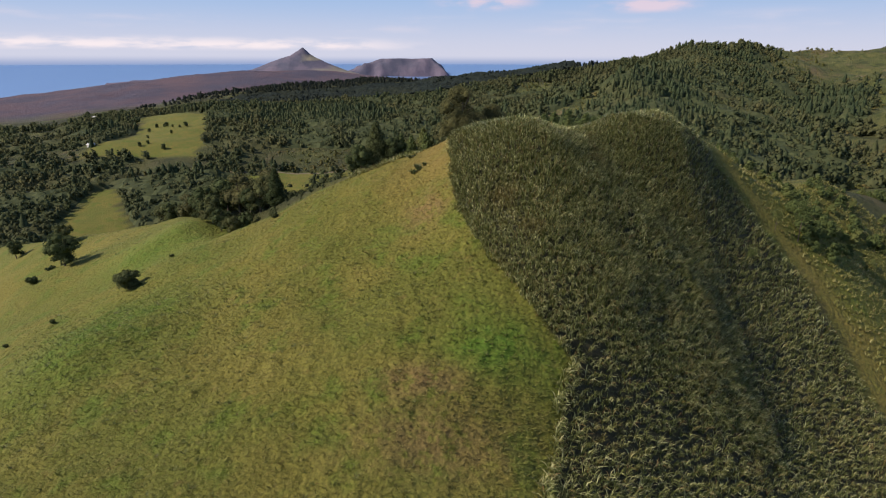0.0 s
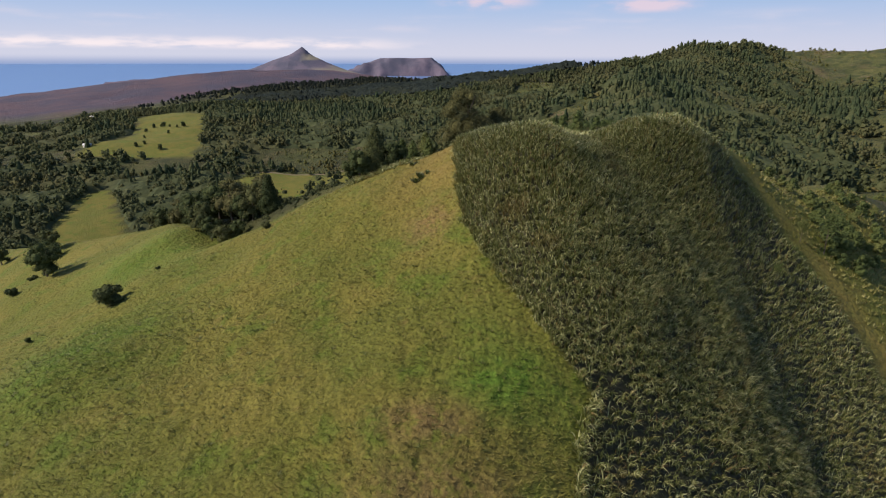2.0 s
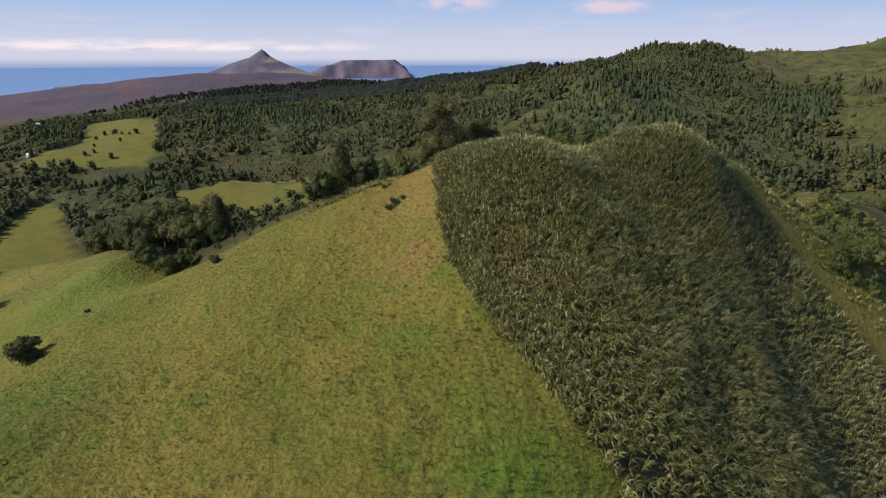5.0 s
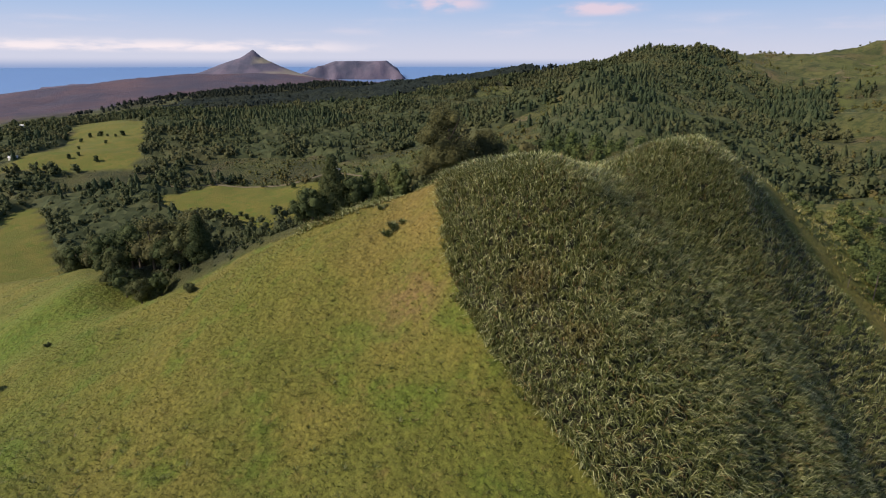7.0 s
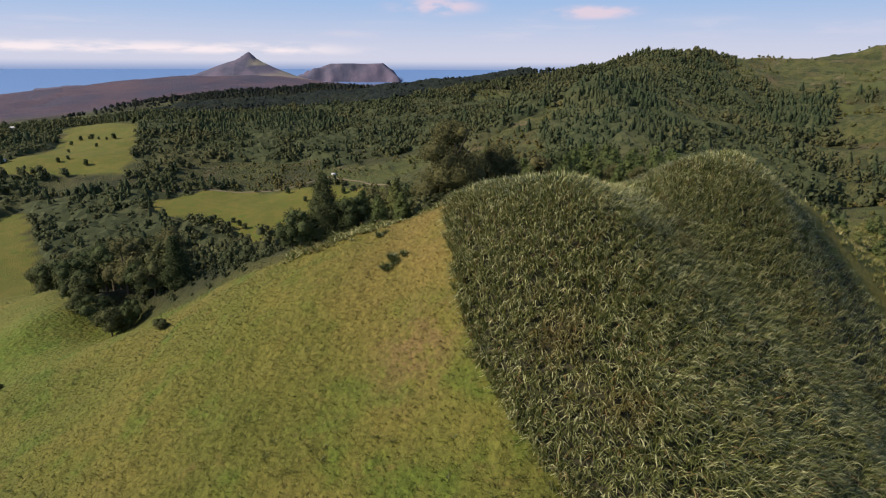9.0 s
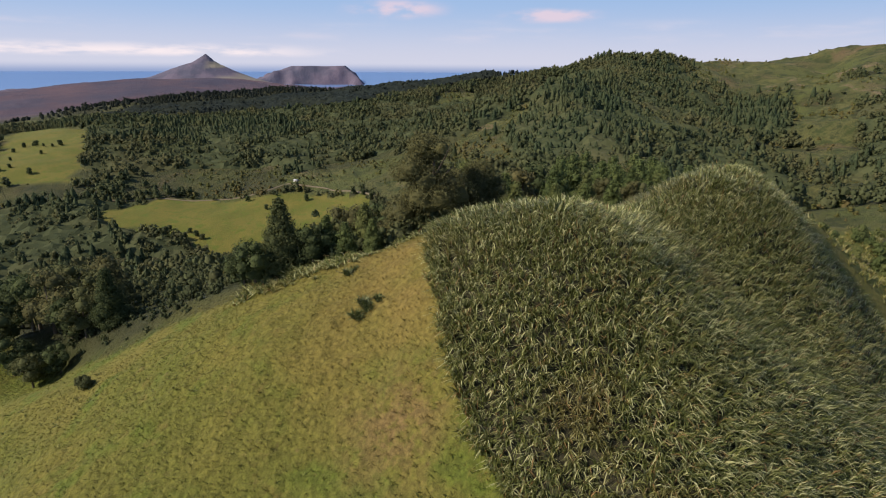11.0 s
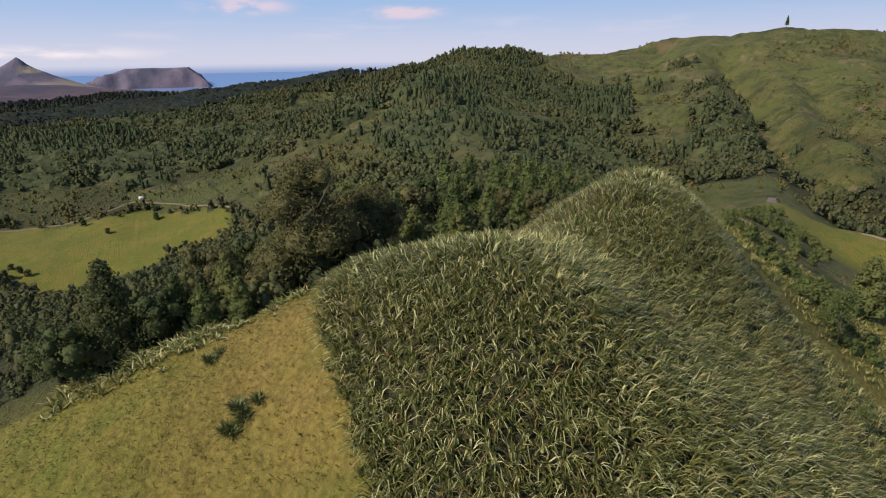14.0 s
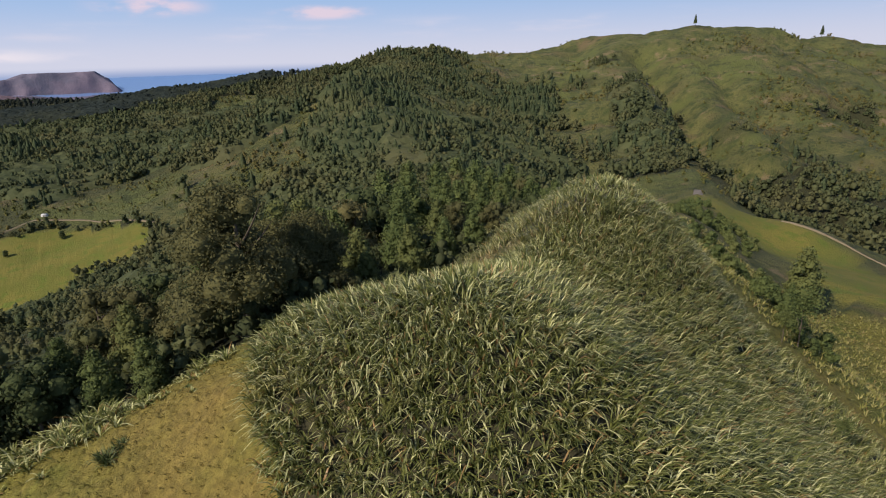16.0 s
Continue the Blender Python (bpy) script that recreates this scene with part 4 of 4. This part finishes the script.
    tagged(new("dark_understorey", mesh_of("dark_understorey", q2.reshape(-1, 3) + np.array([0, 0, 1.5]), np.arange(4 * n).reshape(n, 4), M_CLOUDED_PINE, False, [("tone", np.full(4 * n, 0.3))])),
           "closed pine canopy with cloud shade put into its colour", "woodland", kind="stuff")
    build_wood("near_understorey", "dense low shrubs under the trees behind the crest", 27, (-60, 145, 126, 310), 3.1,
               lambda x, y, r: (beyond_crest(x, y) > 5) & (beyond_crest(x, y) < np.where(x < -14, 34, 96)), [round_crown(g, 40, 2.8, 2.1, (0.16, 0.36), 4, 0.0, 1.2, 5, 2, 0.6) for _ in range(4)], M_BUSH, (0.7, 1.4))
    g = np.random.default_rng(12)
    ring = PADDOCK[:8]
    spots = []
    for (ax, ay), (bx, by) in zip(ring, ring[1:]):
        for q in np.arange(0, 1, 5.0 / max(5.0, math.hypot(bx - ax, by - ay))):
            if g.random() < 0.75:
                spots.append((ax + (bx - ax) * q + g.normal(0, 3), ay + (by - ay) * q + 4 + g.normal(0, 3.5)))
    pts = np.array([(x, y, float(ground_height(np.array(x), np.array(y)))) for x, y in spots])
    n = len(pts)
    v, f, tone = join_copies(rounds, pts, g.integers(0, 5, n), g.uniform(0.3, 0.75, n), g.uniform(0, 6, n), g.uniform(0.6, 0.9, n))
    tagged(new("hedgerow", mesh_of("hedgerow", v, f, M_BUSH, False, [("tone", tone * 0.5)])), "dark shrubby hedgerow along the paddock's upper edge", "hedge", kind="stuff")


build_woods()


def tube(path, radii, sides=7):
    """Arrays of a bent tapering tube."""
    V, F = [], []
    for (x, y, z), r in zip(path, radii):
        a = np.linspace(0, 2 * math.pi, sides, endpoint=False)
        V.append(np.stack([x + r * np.cos(a), y + r * np.sin(a), z + 0 * a], -1))
    for i in range(len(path) - 1):
        j = np.arange(sides)
        F.append(np.stack([i * sides + j, i * sides + (j + 1) % sides, (i + 1) * sides + (j + 1) % sides, (i + 1) * sides + j], -1))
    return np.concatenate(V), np.concatenate(F)


def part(name, mesh, parent, label=""):
    ob = new(name, mesh)
    ob.parent = parent
    return tagged(ob, label)


def trunk_shape(rng, height, radius, limbs):
    lean = rng.uniform(-0.05, 0.05, 2)
    path = [(lean[0] * z, lean[1] * z, z) for z in np.linspace(-0.6, height, 6)]
    shapes = [tube(path, np.linspace(radius, radius * 0.25, 6))]
    for i in range(limbs):
        a, z0 = i * 2.4 + rng.uniform(0, 1), height * rng.uniform(0.25, 0.75)
        ln = height * rng.uniform(0.25, 0.4)
        p = [(lean[0] * z0 + math.cos(a) * ln * q, lean[1] * z0 + math.sin(a) * ln * q, z0 + ln * (0.7 * q + 0.3 * q * q)) for q in (0, 0.35, 0.7, 1)]
        shapes.append(tube(p, np.array([0.4, 0.3, 0.2, 0.08]) * radius, 5))
    return stack(*shapes)


def tree_kind(name, label, category, seed, trunk, crown, material):
    """One tree, standing aside as the pattern for its copies; height 1 is the crown's own."""
    rng = np.random.default_rng(seed)
    root = tagged(new(name), label, category)
    tv, tf = trunk_shape(rng, *trunk)
    part("trunk", mesh_of("trunk", tv, tf, M_BARK, True), root, "grey-brown bark")
    cv, cf = crown(rng)
    part("crown", mesh_of("crown", cv, cf, material, True), root)
    return root


def place(root, spots, group=""):
    """Stand the pattern at its first spot and copies at the rest: x, y, scale, turn."""
    for i, (x, y, s, turn) in enumerate(spots):
        z = float(ground_height(np.array(float(x)), np.array(float(y)))) - 0.15
        m = pose(x, y, z, 0, 0, turn)
        ob = root if i == 0 else copy_thing(root, m)
        ob.matrix_basis = m
        ob.scale = (s, s, s)
        if group:
            ob["group"] = group


def build_trees():
    spire = tree_kind("conifer_tree", "tall conical dark green conifer behind the grassy crest", "tree", 51, (13, 0.28, 0),
                      lambda r: puff_crown(r, 9000, 15, 5.0, (0.12, 0.30), 40, 0.02, 0.66, 0.66, 7), M_LEAF_DARK)
    place(spire, [(-17.5, 155, 0.86, 0), (-51.5, 174, 0.8, 80)], "conifers along the crest")
    big = tree_kind("feathery_tree", "large feathery olive-brown evergreen above the flax", "tree", 52, (11, 0.4, 6),
                    lambda r: round_crown(r, 15000, 14.5, 5.4, (0.08, 0.19), 26, 0.04, 1.0, 9, 4, 0.6), M_LEAF_OLIVE)
    place(big, [(5.5, 156, 1.22, 0), (13.5, 161, 0.95, 160), (11, 170, 1.0, 250)], "feathery trees above the flax")
    dark = tree_kind("dark_evergreen_tree", "rounded dark evergreen tree in the gully", "tree", 53, (7, 0.3, 5),
                     lambda r: round_crown(r, 1500, 10, 4.4, (0.12, 0.30), 16, 0.0, 1.2, 7, 3, 0.68), M_LEAF_DARK)
    green = tree_kind("young_green_tree", "bright green bushy young pine beyond the flax crest", "tree", 54, (6, 0.2, 4),
                      lambda r: puff_crown(r, 2600, 11.0, 4.3, (0.12, 0.30), 26), M_LEAF_GREEN)
    grey = tree_kind("olive_evergreen_tree", "rounded grey-olive evergreen tree in the gully", "tree", 59, (7, 0.3, 5),
                     lambda r: round_crown(r, 1500, 9.5, 4.2, (0.12, 0.30), 15, 0.0, 1.2, 7, 3, 0.68), M_LEAF_OLIVE)
    rng = random.Random(5)
    darks = [(-62, 180, 0.95, 10), (-74, 192, 1.1, 120), (-80, 200, 1.15, 200), (-95, 220, 1.05, 300), (-112, 230, 0.95, 90),
             (-118, 236, 1.0, 140), (-70, 200, 1.2, 40), (-100, 236, 1.2, 210), (-57, 183, 0.9, 330), (-76, 212, 1.2, 75),
             (-21.5, 153, 0.86, 45), (-13, 154, 0.8, 100), (-24, 157, 0.7, 200), (-155, 222, 0.7, 10), (-160, 230, 0.8, 80), (-124.4, 177, 1.25, 30), (-129, 182, 0.8, 200), (-197, 249, 0.75, 120), (-70, 174, 0.85, 20), (-65, 170, 0.75, 140), (-74, 178, 1.0, 260), (-61, 172, 0.65, 300), (-78, 184, 0.95, 70), (-58, 177, 0.9, 190)]
    greys = [(-67, 184, 1.15, 60), (-88, 210, 1.0, 250), (-104, 226, 1.1, 20), (-84, 216, 1.25, 170), (-60, 192, 1.15, 15), (-92, 228, 1.2, 100), (-108, 240, 1.1, 60)]
    greens = [(180, 191, 1.9, 0), (168, 188, 0.7, 90), (-8, 153, 0.55, 0), (-4, 151, 0.5, 60), (-11, 158, 0.7, 120), (-5, 160, 0.75, 180)]
    taken = [p[:2] for p in darks + greys + greens] + [(5.5, 156), (0, 158), (13.5, 161), (11, 170), (-17.5, 157), (-51.5, 174), (-24, 161)]
    tries = 0
    while tries < 2600:
        tries += 1
        x = rng.uniform(-10, 124)
        back = rng.uniform(7, 66)
        y = back + float(np.interp(x, CREST_X, CREST_Y))
        if any((x - a) ** 2 + (y - b) ** 2 < (5.6 + 0.045 * back) ** 2 for a, b in taken):
            continue
        taken.append((x, y))
        grow = min(1.55, 0.5 + back / 42) * rng.uniform(0.8, 1.12) * (0.8 if x < 16 else 1.0)
        kinds = greens if rng.random() < (0.72 if x > 12 else 0.35) else (darks if rng.random() < 0.6 else greys)
        kinds.append((x, y, grow, rng.uniform(0, 360)))
    darks, greys = ([(x, y, k * (1.3 if x < -56 and y > 180 else 1.0), turn) for x, y, k, turn in spots] for spots in (darks, greys))
    place(dark, darks, "dark evergreens in the gully")
    place(grey, greys, "olive evergreens in the gully")
    place(green, greens, "young trees beyond the crest")
    slope = tree_kind("slope_shrub", "leafy green shrub on the steep scrubby slope", "shrub", 55, (1.6, 0.1, 4),
                      lambda r: round_crown(r, 420, 3.4, 2.2, (0.16, 0.34), 7, 0.0, 2.0, 7, 3), M_LEAF_GREEN)
    spots = []
    while len(spots) < 190:
        x, y = rng.uniform(96, 300), rng.uniform(145, 330)
        if -52 < beyond_crest(np.array(x), np.array(y)) < 4 and (x > 190 or inside(np.array([x]), np.array([y]), ROUGH)[0]) and not inside(np.array([x]), np.array([y]), LAWN)[0]:
            spots.append((x, y, rng.uniform(0.5, 1.5), rng.uniform(0, 360)))
    place(slope, spots, "shrubs on the scrubby slope")
    bush = tree_kind("pasture_bush", "dense dark bush standing alone in the pasture", "bush", 56, (1.4, 0.09, 4),
                     lambda r: round_crown(r, 1200, 3.2, 2.4, (0.14, 0.32), 8, 0.0), M_LEAF_DARK)
    place(bush, [(-79, 133.5, 1.5, 0), (-44.5, 146.5, 0.6, 40), (-129.5, 168, 0.8, 90), (-136, 186, 0.7, 150), (-131, 190, 0.6, 200), (-140, 198, 0.5, 260), (-96, 128, 0.35, 20), (-104, 122, 0.3, 70), (-75, 150, 0.3, 120)], "bushes in the pasture")
    field = tree_kind("field_bush", "dark rounded bush standing in the valley fields", "bush", 60, (3, 0.2, 4),
                    lambda r: round_crown(r, 260, 6.5, 4.2, (0.5, 1.0), 7, 0.0, 1.8), M_LEAF_DARK)
    spots = [(-458, 929), (-448, 933), (-440, 925), (-422, 906), (-409, 902), (-402, 908), (-405, 863), (-456, 899), (-409, 797), (-417, 789), (-380, 780), (-430, 840),
             (-176, 585), (-171, 597), (-161, 600), (-147, 585), (-161, 577), (-181, 609), (-191, 591), (-154, 592), (-168, 588), (-255, 624), (-218, 602), (-232, 610), (-120, 668), (-98, 640), (-60, 655)]
    place(field, [(x, y, rng.uniform(0.55, 1.25), rng.uniform(0, 360)) for x, y in spots], "bushes in the valley fields")
    rock = Nodes("eroded_rock", 0.95)
    rock.colour(rock.mix(rock.noise(0.5, 6, 0.65), (0.09, 0.075, 0.065), (0.19, 0.165, 0.14)))
    rock.bump(rock.noise(1.2, 6), 0.8, 0.4)
    n = 26
    A, H = np.meshgrid(np.linspace(-7.5, 7.5, n), np.linspace(-4.5, 5.5, 14))
    D = 0.35 * H + 0.9 * ripple(A, H, 3.0, 61) + 0.4 * ripple(A, H, 1.1, 62)
    H = H * (0.62 - 0.45 * (A / 7.5) ** 2) + 0.5 * ripple(A, A * 0, 2.5, 63)
    A, H = A * 1.6, H * 0.5
    front = np.stack([A, D, H], -1).reshape(-1, 3)
    back = np.stack([A, D * 0 + 6, H], -1).reshape(-1, 3)
    fv, ff = stack((front, grid_faces(n, 14)), (back, grid_faces(n, 14)[:, ::-1]), (np.concatenate([front[-n:], back[-n:]]), np.array([(i, i + 1, n + i + 1, n + i) for i in range(n - 1)])))
    face = tagged(new("rock_face", mesh_of("rock_face", fv, ff, rock.mat)), "small bare brown eroded rock face on the spur", "rock")
    place(face, [(329, 338, 1.0, 35)])
    # bare-stemmed sapling leaning out of the flax
    sap = tree_kind("sapling", "thin bare-stemmed sapling rising from the flax slope", "tree", 57, (4.2, 0.09, 3),
                    lambda r: leaf_cards(r, r.normal(0, 1, (1300, 3)) * np.array([0.75, 0.75, 0.8]) + np.array([0, 0, 4.6]), r.normal(0, 1, (1300, 3)), (0.06, 0.15)), M_LEAF_GREEN)
    place(sap, [(90.5, 148, 1.0, 0), (75, 130, 0.8, 60), (98, 149, 1.9, 120)], "saplings on the flax slope")
    lone = tree_kind("lone_pine", "lone ragged pine leaning on the summit skyline", "tree", 58, (12, 0.5, 5),
                     lambda r: spire_crown(r, 200, 22, 5, (0.7, 1.5), 0.2, 6, 0.6), M_LEAF_DARK)
    place(lone, [(1101, 961, 1.0, 0), (1422, 872, 1.1, 70)], "lone pines on the summit")


build_trees()


def build_flax_clumps():
    """Single flax clumps on the dry crest and the hedge of flax behind it."""
    rng = np.random.default_rng(61)
    v, f = blades(rng, np.array([[0, 0, 0], [0.3, 0.2, 0], [-0.3, 0.1, 0], [0.1, -0.3, 0.0]]), 34, (0.8, 1.45), (0.07, 0.12), (0.1, 0.75), (0.2, 0.8))
    me = mesh_of("flax_clump", v, f, M_REED_DARK)
    first = tagged(new("flax_clump", me), "single dark green flax clump in dry grass", "flax", "flax clumps on the crest")
    place(first, [(-6.6, 132.6, 1.25, 0), (-5.2, 133.2, 1.15, 90), (-3.8, 133.6, 1.0, 200), (-5.6, 134.2, 1.1, 150), (-7.6, 142, 1.0, 120), (-6.6, 142.8, 0.8, 30)], "flax clumps on the crest")
    hedge = []
    for i in range(130):
        q = i / 129
        x = 3 - 27 * q
        y = np.interp(x, CREST_X, CREST_Y) + 1.2 + rng.normal(0, 1.6)
        hedge.append((x, y, 0))
    hedge = np.array(hedge)
    hedge[:, 2] = ground_height(hedge[:, 0], hedge[:, 1])
    v, f = blades(rng, hedge, 22, (1.0, 2.1), (0.09, 0.16), (0.1, 0.8), (0.3, 0.9), 4, 0.0, 0.7 + 0.7 * ripple(hedge[:, 0], hedge[:, 1], 2.6, 97))
    tagged(new("flax_hedge", mesh_of("flax_hedge", v, f, M_REED)), "ragged line of flax along the back of the crest", "flax", kind="stuff")


build_flax_clumps()


# ---- farm tracks and sheds ----


def build_track(label, line, half, lift):
    """A worn farm track: a low bench of earth that follows the ground, crowned in the middle."""
    pts = []
    for (ax, ay), (bx, by) in zip(line, line[1:]):
        n = max(2, int(math.hypot(bx - ax, by - ay) / 5))
        pts += [(ax + (bx - ax) * i / n, ay + (by - ay) * i / n) for i in range(n)]
    P = np.array(pts + [line[-1]])
    P = P + 1.2 * np.stack([ripple(P[:, 0], P[:, 1], 19, 111), ripple(P[:, 0], P[:, 1], 23, 112)], -1)
    T = np.gradient(P, axis=0)
    N = np.stack([-T[:, 1], T[:, 0]], -1) / np.linalg.norm(T, axis=1)[:, None]
    rows = []
    for across, up in ((-1.5, -2.0), (-1.0, 0.0), (-0.4, 0.12), (0.4, 0.12), (1.0, 0.0), (1.5, -2.0)):
        Q = P + N * across * half
        rows.append(np.stack([Q[:, 0], Q[:, 1], ground_height(P[:, 0], P[:, 1]) + lift + up], -1))
    V = np.stack(rows, 1).reshape(-1, 3)
    tagged(new("track", mesh_of("track", V, grid_faces(6, len(P)), M_EARTH, True)), label, "track", kind="structure")


def build_sheds():
    """Small pale farm buildings among the trees beside the far fields."""
    wall_mat, roof_mat = Nodes("painted_boards", 0.7), Nodes("iron_roof", 0.5)
    wall_mat.colour(wall_mat.mix(wall_mat.noise(0.8, 4), (0.45, 0.43, 0.40), (0.58, 0.56, 0.52)))
    roof_mat.colour(roof_mat.mix(roof_mat.noise(0.5, 5), (0.42, 0.42, 0.43), (0.58, 0.57, 0.56)))
    root = tagged(new("farm_shed"), "pale weatherboard farm shed with an iron gable roof", "shed")
    x, y, h, r = 6.0, 4.0, 3.4, 5.6
    V = [(-x, -y, -1.5), (x, -y, -1.5), (x, y, -1.5), (-x, y, -1.5), (-x, -y, h), (x, -y, h), (x, y, h), (-x, y, h)]
    part("wall", mesh_of("wall", V, [(0, 1, 5, 4), (1, 2, 6, 5), (2, 3, 7, 6), (3, 0, 4, 7)], wall_mat.mat), root)
    for side in (-1, 1):
        part("gable", mesh_of("gable", [(side * x, -y, h), (side * x, y, h), (side * x, 0, r - 0.15)], [(0, 1, 2)], wall_mat.mat), root)
        e, eave = x + 0.5, y + 0.6
        top = [(-e, 0, r), (e, 0, r), (e, side * eave, h - 0.3), (-e, side * eave, h - 0.3)]
        W = top + [(a, b, c - 0.18) for a, b, c in top]
        part("roof", mesh_of("roof", W, [(0, 1, 2, 3), (7, 6, 5, 4), (0, 4, 5, 1), (1, 5, 6, 2), (2, 6, 7, 3), (3, 7, 4, 0)], roof_mat.mat), root, "weathered grey iron roof")
    part("door", mesh_of("door", [(-1.2, -y - 0.05, 0), (1.2, -y - 0.05, 0), (1.2, -y - 0.05, 2.4), (-1.2, -y - 0.05, 2.4), (-1.2, -y + 0.03, 0), (1.2, -y + 0.03, 0), (1.2, -y + 0.03, 2.4), (-1.2, -y + 0.03, 2.4)],
                         [(0, 1, 2, 3), (0, 4, 5, 1), (1, 5, 6, 2), (2, 6, 7, 3), (3, 7, 4, 0)], M_BARK), root, "dark plank door")
    place(root, [(-633, 997, 1.0, 20), (-576, 838, 0.8, -15), (-562, 850, 0.9, 35), (-488, 797, 0.8, 10), (-726, 1219, 1.1, 60), (-75, 712, 0.42, -30)], "sheds beside the fields")


M_EARTH = Nodes("bare_earth", 0.95)
M_EARTH.colour(M_EARTH.mix(M_EARTH.noise(0.35, 6, 0.65), (0.10, 0.080, 0.050), (0.23, 0.185, 0.120)))
M_EARTH.bump(M_EARTH.noise(1.5, 5), 0.6, 0.2)
M_EARTH = M_EARTH.mat
build_track("worn pale farm track along the paddock edge", [(-285, 690), (-242, 697), (-193, 690), (-121, 688), (-83, 706), (-44, 684), (-9, 652), (19, 606), (42, 590)], 1.0, 0.6)
build_track("pale dirt track along the lawn ridge", [(340, 290), (348, 268), (352, 240), (360, 205)], 0.6, 0.4)
build_sheds()
